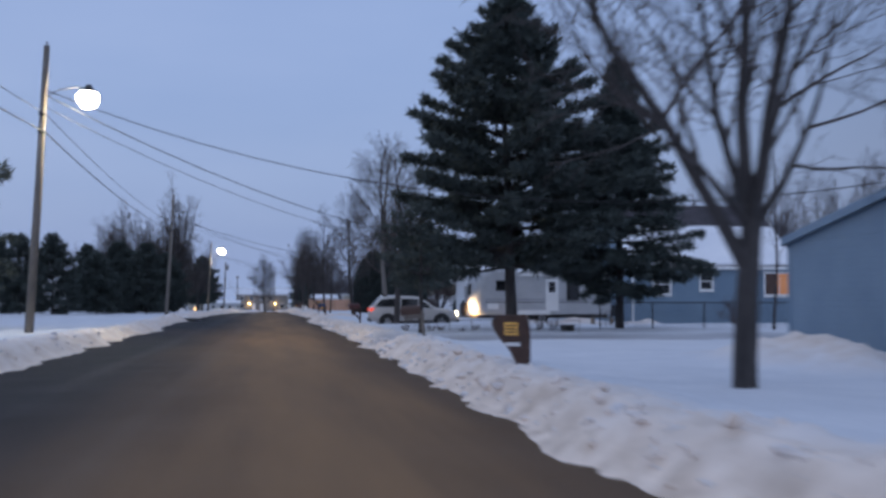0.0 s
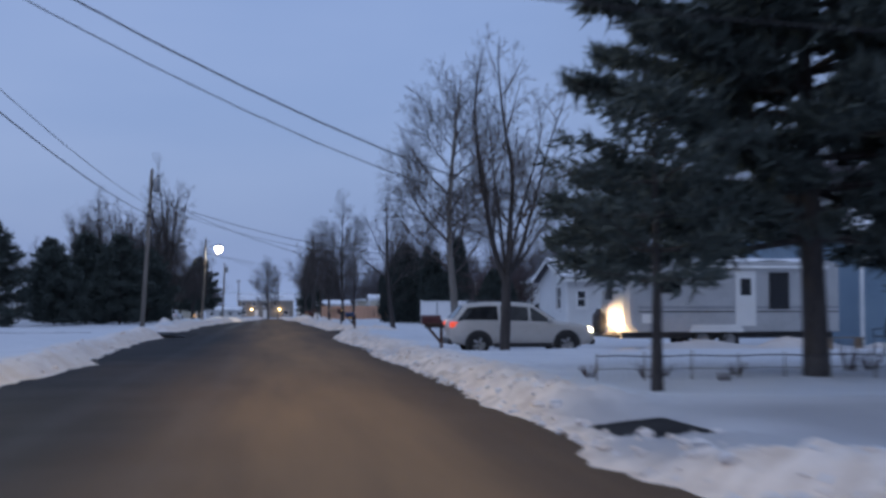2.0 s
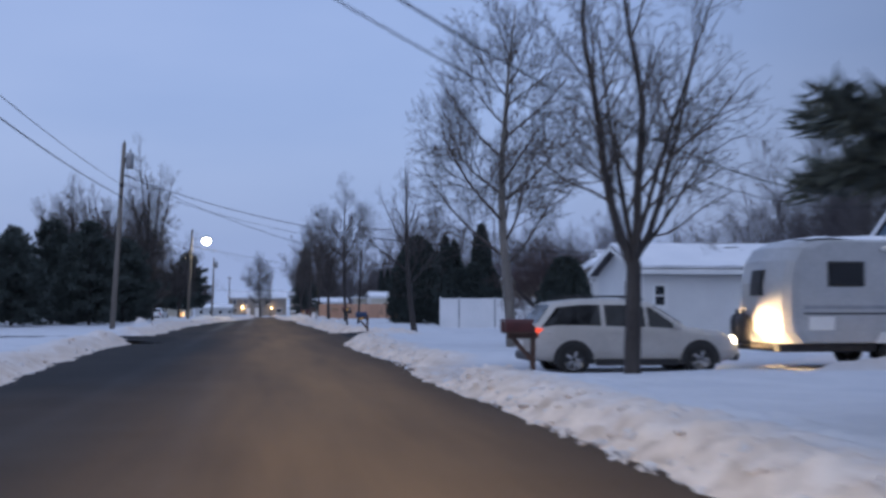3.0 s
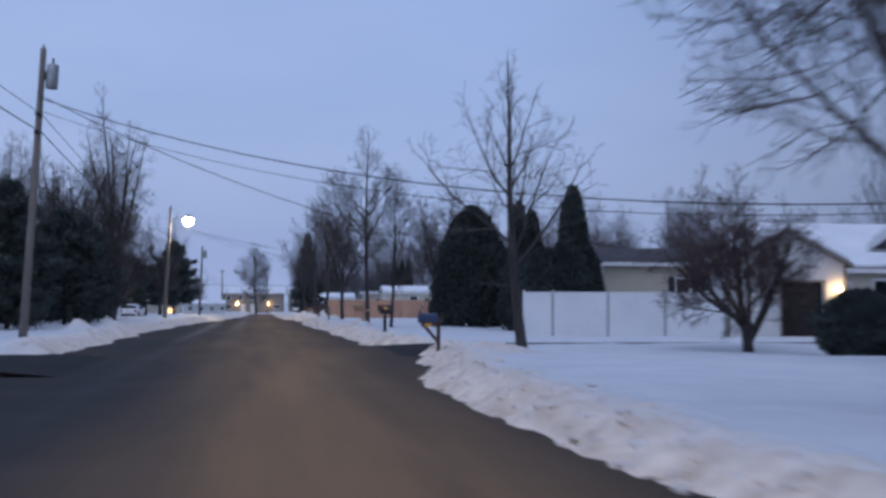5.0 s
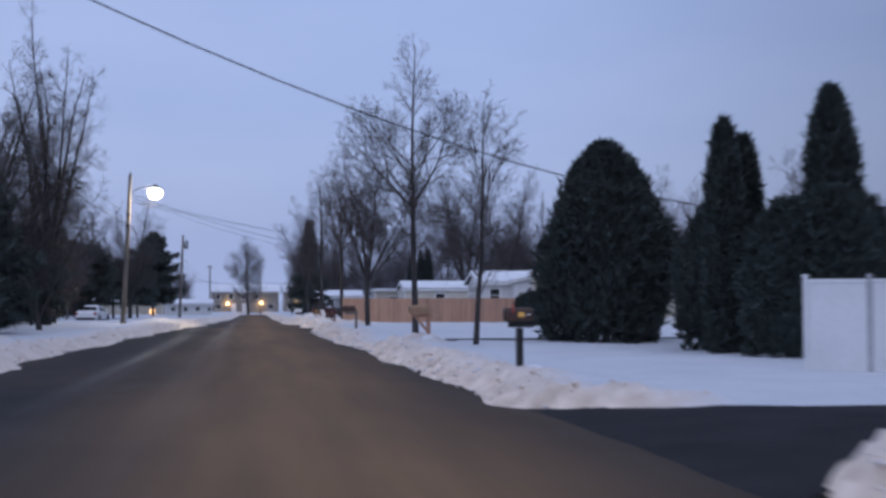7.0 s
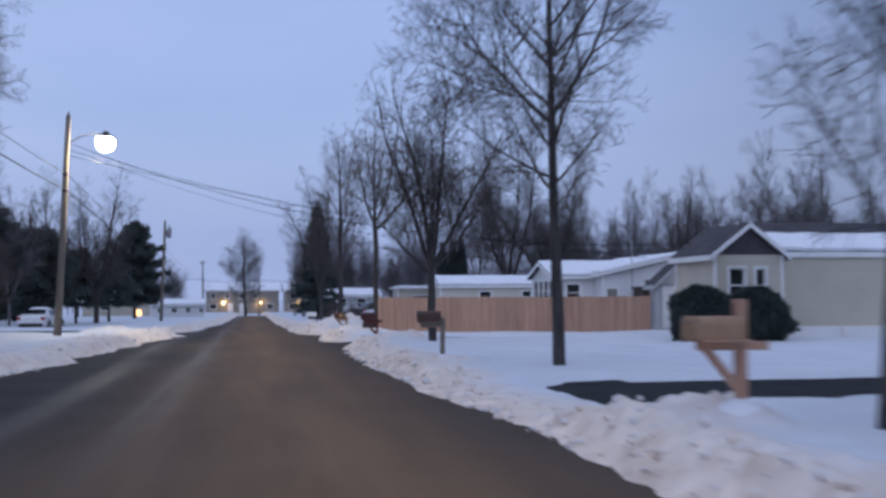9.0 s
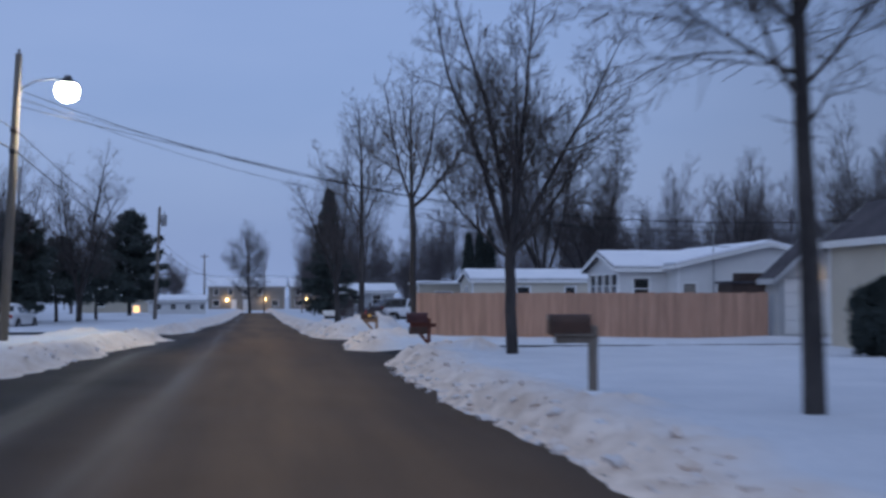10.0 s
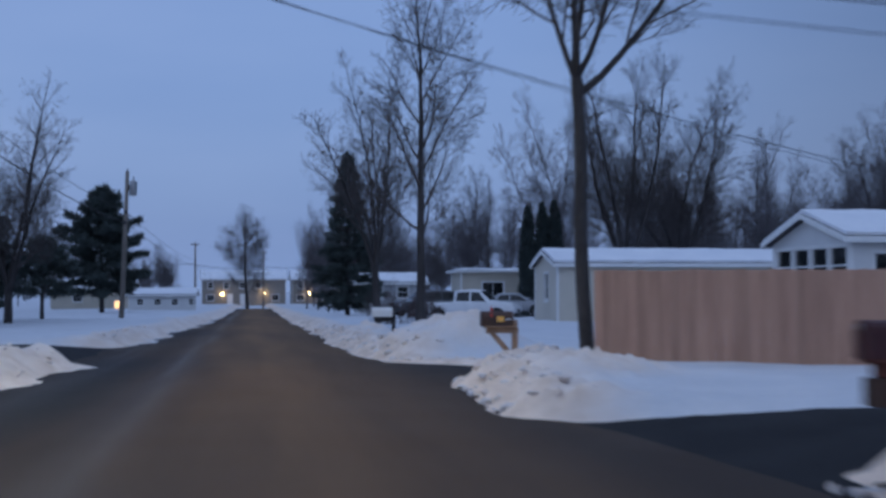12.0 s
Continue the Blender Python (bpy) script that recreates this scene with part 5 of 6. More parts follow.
def cedar_fence(a, b, z0, top):
    a, b = Vector((*a, 0)), Vector((*b, 0))
    d = b - a
    f = thing("cedar_fence", "new reddish cedar picket fence with tight boards", "fence", a.x, a.y, 0, math.degrees(math.atan2(d.y, d.x)))
    n = int(d.length / 0.143)
    rngf = random.Random(5)
    boards = []
    for k in range(4):
        h = top - z0 + rngf.uniform(-0.015, 0.015)
        boards.append(Geo().prism([(0.0007, 0), (0.1423, 0), (0.1423, h - 0.012), (0.13, h), (0.013, h), (0.0007, h - 0.012)], "y", -0.009, 0.009).mesh("picket", CEDARBOARD))
    for k in range(n):
        p = part("picket", boards[rngf.randrange(4)], None, f)
        p.location = (k * 0.143, rngf.uniform(-0.004, 0.004), z0 + rngf.uniform(-0.012, 0.012))
    for z in (z0 + 0.25, z0 + 0.8, top - 0.25):
        part("rail", Geo().box(0, 0.015, z, n * 0.143, 0.055, z + 0.09, 0.005), TIMBER, f)
    for k in range(int(d.length / 2.4) + 1):
        part("post", Geo().box(k * 2.4, 0.058, z0 - 0.2, k * 2.4 + 0.09, 0.148, top + 0.02, 0.008), TIMBER, f)


def chain_fence(a, b, n, h, label, mesh_step=0.12):
    a, b = Vector((*a, 0)), Vector((*b, 0))
    d = b - a
    z = ground_at((a.x + b.x) / 2, (a.y + b.y) / 2)
    f = thing("chain_link_fence", label, "fence", a.x, a.y, z, math.degrees(math.atan2(d.y, d.x)))
    L = d.length
    for k in range(n + 1):
        x = L * k / n
        part("post", Geo().tube([(x, 0, -0.3), (x, 0, h + 0.05)], [0.03, 0.03], 8), DARKMETAL, f)
    part("top_rail", Geo().tube([(0, 0.0, h), (L, 0.0, h)], [0.022, 0.022], 7), DARKMETAL, f)
    g = Geo()
    m = int(L / mesh_step)
    for k in range(-int(h / mesh_step), m):
        for s in (1, -1):
            x0, x1 = k * mesh_step, k * mesh_step + h
            za, zb = 0.0, h
            if x0 < 0:
                za, x0 = -x0, 0.0
            if x1 > L:
                zb, x1 = h - (x1 - L), L
            if zb - za > 0.05:
                p, q = ((x0, za), (x1, zb)) if s > 0 else ((L - x0, za), (L - x1, zb))
                g.tube([(p[0], 0.004 * s, p[1]), (q[0], 0.004 * s, q[1])], [0.0035, 0.0035], 3, cap=False)
    tagged(part("wire_mesh", g, DARKMETAL, f), kind="stuff")


vinyl_fence((10.3, 112.65), (17.42, 109.3), 1.95, [0, 0.148, 0.429, 0.712, 1.0])
cedar_fence((5.75, 170.35), (17.15, 165.85), 0.1, 1.68)
chain_fence((13.3, 48.6), (24.5, 49.4), 5, 1.06, "dark chain-link fence along a snowy yard")
low = thing("garden_fence", "low wire garden fence on thin posts in snow", "fence", 5.2, 46.6, 0.2, 2)
for k in range(9):
    part("post", Geo().tube([(k * 0.85, 0, -0.2), (k * 0.85, 0, 0.5 + 0.03 * (k % 3))], [0.014, 0.012], 6), POLEWOOD, low)
for z, r in ((0.46, 0.012), (0.24, 0.006)):
    part("wire", Geo().tube([(6.8 * k / 16, 0, z + 0.012 * math.sin(k * 1.9)) for k in range(17)], [r] * 17, 5), DARKMETAL, low)
g = Geo()
for k in range(56):
    g.tube([(0.1 + k * 0.12, 0, -0.1), (0.1 + k * 0.12, 0, 0.45)], [0.004, 0.004], 3)
tagged(part("wire_mesh", g, STEEL, low), kind="stuff")


def dead_plant(x, y, seed, high):
    """A clump of dry stalks poking out of the snow."""
    r = random.Random(seed)
    g = Geo()
    for k in range(26):
        a, s = r.uniform(0, 6.28), r.uniform(0.2, 1) * high * 0.6
        p = Vector((0.06 * math.cos(a), 0.06 * math.sin(a), -0.05))
        q = p + Vector((s * math.cos(a), s * math.sin(a), high * r.uniform(0.5, 1)))
        m = p.lerp(q, 0.6) + Vector((0, 0, 0.12 * high))
        g.tube([p, m, q], [0.008, 0.006, 0.004], 3)
    part("clump", g, REDTWIG, thing("dead_plant", "clump of dry brown stalks in snow", "plant", x, y, ground_at(x, y), group="dead garden plants"))


for k, (x, y, h) in enumerate([(5.3, 47.4, 0.3), (6.3, 47.3, 0.34), (6.7, 47.6, 0.28), (8.0, 47.5, 0.3), (10.9, 49.0, 0.7), (11.5, 49.3, 0.6), (7.3, 46.2, 0.2)]):
    dead_plant(x, y, 300 + k, h)

ch = thing("garden_chair", "dark metal garden chair standing in snow", "chair", 16.65, 58.5, ground_at(16.65, 58.5), 190)
for sx in (-0.24, 0.24):
    for sy in (-0.22, 0.22):
        part("leg", Geo().tube([(sx, sy, -0.12), (sx * 0.96, sy * 0.96, 0.42)], [0.016, 0.016], 7), DARKMETAL, ch)
    part("armrest", Geo().tube([(sx, -0.22, 0.42), (sx * 1.08, -0.24, 0.64), (sx * 1.08, 0.2, 0.66)], [0.016, 0.016, 0.016], 7), DARKMETAL, ch)
part("seat", Geo().box(-0.25, -0.24, 0.42, 0.25, 0.24, 0.455, 0.012), DARKMETAL, ch)
part("backrest", Geo().prism([(0.22, 0.456), (0.245, 0.456), (0.36, 0.98), (0.335, 0.98)], "x", -0.25, 0.25), DARKMETAL, ch)
pot = thing("planter", "wide dark planter tub half buried in snow", "planter", 11.57, 47.05, ground_at(11.57, 47.05))
part("tub", Geo().lathe([(0.24, -0.05), (0.29, 0.2), (0.31, 0.21), (0.31, 0.25), (0.27, 0.25), (0.26, 0.19), (0.0, 0.19)], 18), BLACKPLASTIC, pot)
part("snow_fill", Geo().lathe([(0.255, 0.195), (0.16, 0.26), (0, 0.28)], 14), ROOF_SNOW, pot)
be = thing("garden_bench", "low weathered wooden bench without a back in snowy yard", "bench", 17.06, 61.9, ground_at(17.06, 61.9) - 0.08, 4)
for k in range(3):
    part("slat", Geo().box(-0.6, -0.2 + 0.14 * k, 0.4, 0.6, -0.08 + 0.14 * k, 0.435, 0.006), POLEWOOD, be)
for sx in (-0.5, 0.5):
    part("trestle", Geo().box(sx - 0.04, -0.2, -0.1, sx + 0.04, 0.22, 0.398, 0.008), POLEWOOD, be)


# ---- utility poles, lamps and wires ----
def utility_pole(x, y, top, label, transformer=False, lamp=None, arm=True, lean=0.0):
    z = ground_at(x, y)
    h = top - z
    p = thing("utility_pole", label, "utility pole", x, y, z, group="utility poles")
    p.rotation_euler.y = radians(lean)
    part("pole", Geo().tube([(0, 0, -0.4), (0.02, 0, h * 0.5), (0, 0, h)], [0.16, 0.135, 0.105], 12), POLEWOOD, p)
    if arm:
        part("crossarm", Geo().box(-0.55, -0.155, h - 0.42, 0.55, -0.105, h - 0.3, 0.01), POLEWOOD, p)
    for dx in (-0.45, 0.0, 0.45) if arm else (0.0,):
        zz = h - 0.298 if dx else h
        part("insulator", Geo().lathe([(0.02, 0), (0.055, 0.03), (0.03, 0.07), (0.055, 0.1), (0.02, 0.16)], 10, (dx, -0.13 if dx else 0, zz)), STEEL, p)
    for drop in (2.5, 3.15):
        part("cable_clamp", Geo().box(-0.1, -0.2, h - drop, 0.1, -0.11, h - drop + 0.16, 0.02), DARKMETAL, p)
    if transformer:
        can = part("transformer", Geo().lathe([(0.0, -0.45), (0.2, -0.45), (0.22, -0.4), (0.22, 0.36), (0.2, 0.42), (0.05, 0.47), (0, 0.47)], 18, (0.38, -0.05, h - 1.0)), STEEL, p, "grey steel transformer can")
        part("bushing", Geo().lathe([(0.03, 0), (0.05, 0.05), (0.03, 0.1), (0.045, 0.14), (0.015, 0.22)], 10, (0.38, -0.05, h - 0.532)), DARKMETAL, can)
        part("bracket", Geo().box(0.1, -0.1, h - 1.15, 0.17, 0.0, h - 0.85, 0.01), DARKMETAL, p)
    if lamp:
        lz = lamp - z
        part("lamp_arm", Geo().tube([(0.1, 0.0, lz - 0.25), (0.5, 0.15, lz + 0.05), (1.0, 0.31, lz + 0.2), (1.35, 0.42, lz + 0.22)], [0.022, 0.022, 0.02, 0.02], 8), DARKMETAL, p)
        head = part("lamp_head", Geo().lathe([(0.0, 0.36), (0.1, 0.34), (0.16, 0.2), (0.3, 0.1), (0.31, 0.06)], 18, (1.45, 0.45, lz)), DARKMETAL, p)
        part("refractor", Geo().lathe([(0.3, 0.058), (0.37, -0.06), (0.38, -0.18), (0.32, -0.34), (0.18, -0.46), (0.0, -0.5)], 20, (1.45, 0.45, lz)), LAMPGLOW, head, "glowing refractor bowl")
    return p


POLES = [(-8.2, 45.0, 10.4), (-8.6, 110.3, 10.7), (-7.66, 166.5, 9.15), (-7.57, 226.0, 8.55), (-7.3, 320.0, 8.0)]
LEANS = [2.7, 3.0, 2.4, 2.0, 0.0]
utility_pole(*POLES[0], "weathered wooden utility pole carrying a lit lamp", lamp=8.85, arm=False, lean=LEANS[0])
utility_pole(*POLES[1], "weathered wooden utility pole carrying a transformer", transformer=True, arm=False, lean=LEANS[1])
utility_pole(*POLES[2], "weathered wooden utility pole carrying a lit lamp", lamp=8.3, arm=False, lean=LEANS[2])
utility_pole(*POLES[3], "weathered wooden utility pole carrying a transformer", transformer=True, arm=False, lean=LEANS[3])
utility_pole(*POLES[4], "distant wooden utility pole")
utility_pole(2.1, 352.0, 7.9, "distant wooden utility pole")
utility_pole(24.8, 34.3, 6.9, "short wooden utility pole behind the lawns")


def wire(a, b, sag, r=0.012):
    g = Geo()
    a, b = Vector(a), Vector(b)
    n = 18
    pts = [a.lerp(b, k / n) - Vector((0, 0, sag * 4 * (k / n) * (1 - k / n))) for k in range(n + 1)]
    g.tube(pts, [r] * (n + 1), 5)
    tagged(part("overhead_wire", g, WIRE), "thin black overhead wire sagging between poles", "wire", "overhead wires")


chain = [(-8.6, -25.0, 9.9)] + [(x + z * math.sin(radians(a)), y, z) for (x, y, z), a in zip(POLES, LEANS)] + [(-7.3, 420.0, 7.0)]
utility_pole(*chain[0], "weathered wooden utility pole")
for (ax, ay, az), (bx, by, bz) in zip(chain, chain[1:]):
    for dx, dz, s, r in ((0.0, -2.45, 0.52, 0.014), (0.0, -3.1, 0.52, 0.022)):
        wire((ax + dx, ay - 0.13, az + dz), (bx + dx, by - 0.13, bz + dz), s, r)
# service drops to the houses
mast = thing("service_mast", "thin steel service mast rising from a snowy roof", "mast", 21.35, 182.0, 0.0)
part("pipe", Geo().tube([(0, 0, 0.4), (0, 0, 4.7)], [0.03, 0.03], 8), STEEL, mast)
part("weather_head", Geo().lathe([(0.03, 0), (0.07, 0.03), (0.07, 0.1), (0.0, 0.16)], 10, (0, 0, 4.701)), STEEL, mast)
part("meter_box", Geo().box(-0.12, -0.1, 1.2, 0.12, 0.05, 1.6, 0.02), STEEL, mast)
copy_thing(mast, pose(22.9, 79.25, 0.9))
wire((-8.1, 110.2, 8.94), (22.3, 124.2, 4.15), 2.3, 0.016)
wire((-8.1, 110.2, 8.85), (18.4, 86.0, 3.85), 1.6, 0.018)
wire((-8.13, 110.2, 8.4), (18.6, 86.0, 3.75), 1.7, 0.010)
wire((-7.7, 45.0, 8.62), (22.9, 79.25, 5.7), 2.55, 0.018)
wire((-7.72, 45.0, 8.2), (22.9, 79.25, 5.6), 2.75, 0.012)
wire((-7.7, 45.0, 8.8), (24.8, 34.3, 6.3), 2.85, 0.016)
wire((-7.3, 166.4, 7.5), (28.4, 186.5, 3.7), 0.7, 0.012)
wire((-7.3, 166.4, 7.7), (28.2, 186.5, 3.75), 0.9, 0.007)
wire((-7.28, 166.4, 8.0), (22.9, 155.0, 4.3), 2.2, 0.012)
wire((-7.28, 166.4, 7.8), (22.7, 155.0, 4.3), 2.4, 0.007)
wire((-7.3, 318.0, 5.0), (-48.0, 316.0, 5.6), 0.5, 0.03)
wire((-7.3, 318.0, 4.9), (2.1, 352.0, 5.3), 0.4, 0.03)
wire((2.1, 352.0, 5.3), (46.0, 352.0, 5.6), 0.7, 0.03)


# ---- vehicles ----
def paint(name, a, b, rough=0.35):
    m = material(name, a, b, rough, metal=0.1, scale=1.5, fine=12, bump=0.03)
    m.node_tree.nodes["Principled BSDF"].inputs["Coat Weight"].default_value = 0.5
    return m


SILVER = paint("pale_silver_paint", (0.43, 0.41, 0.385), (0.53, 0.505, 0.475))
WHITEPAINT = paint("white_car_paint", (0.62, 0.62, 0.63), (0.74, 0.74, 0.75))
DARKPAINT = paint("dark_car_paint", (0.02, 0.022, 0.028), (0.05, 0.052, 0.06))
GREYPAINT = paint("grey_car_paint", (0.22, 0.23, 0.25), (0.33, 0.34, 0.36))
RVSKIN = paint("white_gelcoat", (0.37, 0.375, 0.385), (0.46, 0.465, 0.475), 0.4)
CARGLASS = material("tinted_car_glass", (0.006, 0.007, 0.008), (0.012, 0.013, 0.015), 0.05, scale=2, fine=6, bump=0.0, glass=0.25)
TYRE = material("tyre_rubber", (0.012, 0.012, 0.012), (0.03, 0.03, 0.03), 0.9, scale=8, fine=50, bump=0.6)
ALLOY = material("alloy_rim", (0.35, 0.35, 0.36), (0.5, 0.5, 0.51), 0.35, metal=0.9, scale=8, fine=30, bump=0.05)
HEADLAMP = material("lit_headlamp", (0.9, 0.9, 0.85), (1, 1, 0.95), 0.2, bump=0.0, emit=(1.0, 0.85, 0.55), strength=25.0)
TAILLAMP = material("lit_tail_lamp", (0.5, 0.02, 0.01), (0.6, 0.04, 0.02), 0.2, bump=0.0, emit=(1.0, 0.12, 0.06), strength=0.7)
DULLRED = material("red_lens", (0.25, 0.012, 0.01), (0.35, 0.02, 0.015), 0.2, bump=0.0)
CLEARLENS = material("clear_lens", (0.4, 0.4, 0.42), (0.55, 0.55, 0.57), 0.1, bump=0.0)


class Shell:
    """A car body by stations: x, sill z, sill half width, belt z, belt half width, roof z, roof half width."""

    def __init__(self, stations):
        self.st = stations

    def row(self, x):
        xs_ = [s[0] for s in self.st]
        return [float(np.interp(x, xs_, [s[k] for s in self.st])) for k in range(7)]

    def body(self):
        g, rings = Geo(), []
        xs_ = sorted({round(v, 3) for s, t in zip(self.st, self.st[1:]) for v in np.linspace(s[0], t[0], 4)})
        for x in xs_:
            _, zb, wb, zs_, ws_, zr, wr = self.row(x)
            half = [(wb * 0.86, zb), (wb, zb + 0.09), (wb + 0.02, zb + 0.45 * (zs_ - zb)), (ws_ + 0.005, zs_ - 0.1), (ws_ - 0.02, zs_), (wr + 0.03, zr - 0.06), (wr - 0.04, zr - 0.015), (wr * 0.5, zr)]
            rings.append([(x, w, z) for w, z in half] + [(x, -w, z) for w, z in reversed(half)])
        n = len(rings[0])
        v = [p for r in rings for p in r]
        f = [(i * n + k, i * n + (k + 1) % n, (i + 1) * n + (k + 1) % n, (i + 1) * n + k) for i in range(len(rings) - 1) for k in range(n)]
        g.add(v, f, True)
        g.add(rings[0], [tuple(reversed(range(n)))])
        g.add(rings[-1], [tuple(range(n))])
        return g

    def side_glass(self, x0, x1, side, lean0=0.0, lean1=0.0, lo=0.05, hi=0.86):
        """A pane between belt and roof, lean shifting its top ends."""
        g, v = Geo(), []
        n = 5
        for k in range(n + 1):
            for f, e in ((lo, 0), (hi, 1)):
                a, b = x0 + lean0 * e, x1 + lean1 * e
                x = a + (b - a) * k / n
                _, zb, wb, zs_, ws_, zr, wr = self.row(x)
                w, z = ws_ - 0.02 + (wr + 0.05 - ws_) * f, zs_ + (zr - 0.06 - zs_) * f
                for o in (0.012, -0.02):
                    v.append((x, side * (w + o), z))
        fc = []
        for k in range(n):
            i, j = 4 * k, 4 * k + 4
            fc += [(i, i + 2, j + 2, j), (i + 1, j + 1, j + 3, i + 3), (i, j, j + 1, i + 1), (i + 2, i + 3, j + 3, j + 2)]
        fc += [(0, 1, 3, 2), tuple(4 * n + q for q in (0, 2, 3, 1))]
        return g.add(v, fc)

    def screen(self, x0, x1, t0=0.12, t1=0.9):
        """Windscreen or rear pane between two stations, across the car."""
        g, v = Geo(), []
        dz = self.row(x1)[5] - self.row(x0)[5]
        d = Vector((-dz, 0, (x1 - x0))).normalized()
        if d.z < 0:
            d = -d
        for t in (t0, t1):
            x = x0 + (x1 - x0) * t
            r = self.row(x)
            w, z = r[6] - 0.02, r[5] - 0.005
            for o in (0.014, -0.02):
                for s_ in (-1, -0.5, 0, 0.5, 1):
                    v.append((x + d.x * o, s_ * w, z + d.z * o - 0.02 * abs(s_) ** 3))
        fc = []
        for k in range(4):
            fc += [(k, k + 1, 11 + k, 10 + k), (5 + k, 15 + k, 16 + k, 6 + k), (k, 5 + k, 6 + k, k + 1), (10 + k, 11 + k, 16 + k, 15 + k)]
        fc += [(0, 10, 15, 5), (4, 9, 19, 14)]
        return g.add(v, fc)


def wheel(parent, x, y, r, side, rim_mat=ALLOY):
    w = part("wheel", Geo().lathe([(r * 0.62, -0.1), (r * 0.93, -0.11), (r, -0.07), (r, 0.07), (r * 0.93, 0.11), (r * 0.62, 0.1)], 26, (x, y, r - 0.02), "y"), TYRE, parent)
    o = side * 0.06
    g = Geo().lathe([(r * 0.63, o), (r * 0.6, o + side * 0.03), (r * 0.54, o + side * 0.01), (r * 0.5, o - side * 0.02), (r * 0.02, o - side * 0.02)], 26, (x, y, r - 0.02), "y")
    part("rim", g, rim_mat, w)
    for k in range(5):
        a = k * 2 * math.pi / 5
        part("spoke", Geo().tube([(x + 0.04 * math.cos(a), y + o + side * 0.03, r - 0.02 + 0.04 * math.sin(a)), (x + r * 0.56 * math.cos(a), y + o + side * 0.015, r - 0.02 + r * 0.56 * math.sin(a))], [0.045, 0.035], 6), rim_mat, w)


def arch(parent, x, y, r, side, material_=BLACKPLASTIC):
    g, n = Geo(), 14
    v = []
    for k in range(n + 1):
        a = math.pi * (-0.06 + 1.12 * k / n)
        for rr in (0.02, r):
            for o in (0.0, 0.035):
                v.append((x + rr * math.cos(a), y + side * o, 0.33 + rr * math.sin(a)))
    f = []
    for k in range(n):
        i, j = 4 * k, 4 * k + 4
        f += [(i, j, j + 2, i + 2), (i + 1, i + 3, j + 3, j + 1), (i + 2, j + 2, j + 3, i + 3)]
    part("wheel_arch", g.add(v, f), material_, parent)


def car(name, label, x, y, rz, stations, body_mat, wheels, r, glass, screens, lit=False, extra=None, category="car", light_z=0.85, dz=0.0):
    c = thing(name, label, category, x, y, ground_at(x, y) + dz, rz, "parked vehicles")
    sh = Shell(stations)
    part("body", sh.body(), body_mat, c)
    for a, b, l0, l1 in glass:
        for s in (-1, 1):
            part("side_window", sh.side_glass(a, b, s, l0, l1), CARGLASS, c)
    for a, b in screens:
        part("screen", sh.screen(a, b), CARGLASS, c)
    for wx in wheels:
        for s in (-1, 1):
            ww = sh.row(wx)[2]
            arch(c, wx, s * (ww - 0.005), r + 0.09, s)
            wheel(c, wx, s * (ww - 0.06), r, s)
    x0, x1 = stations[0][0], stations[-1][0]
    for s in (-1, 1):
        zl = light_z
        rw = sh.row(x1 - 0.16)
        part("headlight", Geo().lathe([(0.0, 0.07), (0.07, 0.06), (0.12, 0.02), (0.13, -0.08)], 14, (x1 - 0.13, s * (rw[2] - 0.16), zl - 0.12), "x"), HEADLAMP if lit else CLEARLENS, c, "lit warm headlight" if lit else "")
        rw = sh.row(x0 + 0.12)
        part("tail_light", Geo().box(x0 - 0.012, s * (rw[4] - 0.24), zl + 0.0, x0 + 0.26, s * (rw[4] + 0.008), zl + 0.2, 0.03), TAILLAMP if lit else DULLRED, c)
        m = part("mirror", Geo().box(stations[-4][0] - 0.34, s * (rw[4] + 0.02), 1.0, stations[-4][0] - 0.2, s * (rw[4] + 0.2), 1.15, 0.04), body_mat, c)
        part("sill_trim", Geo().box(wheels[0] + r + 0.12, s * (sh.row(0)[2] + 0.002), 0.22, wheels[1] - r - 0.12, s * (sh.row(0)[2] + 0.03), 0.36, 0.01), BLACKPLASTIC, c)
        for hx in glass[:2]:
            part("door_handle", Geo().box(hx[0] + 0.1, s * (sh.row(hx[0])[4] + 0.0), sh.row(hx[0])[3] - 0.14, hx[0] + 0.3, s * (sh.row(hx[0])[4] + 0.035), sh.row(hx[0])[3] - 0.1, 0.012), body_mat, c)
    part("front_bumper", Geo().box(x1 - 0.14, -0.68, 0.3, x1 + 0.06, 0.68, 0.5, 0.05), BLACKPLASTIC, c)
    part("grille", Geo().box(x1 - 0.06, -0.4, 0.55, x1 + 0.03, 0.4, 0.7, 0.02), BLACKPLASTIC, c)
    part("rear_bumper", Geo().box(x0 - 0.06, -0.74, 0.32, x0 + 0.14, 0.74, 0.52, 0.05), BLACKPLASTIC, c)
    part("number_plate", Geo().box(x0 - 0.075, -0.15, 0.6, x0 - 0.045, 0.15, 0.74, 0.006), WHITETRIM, c)
    return c


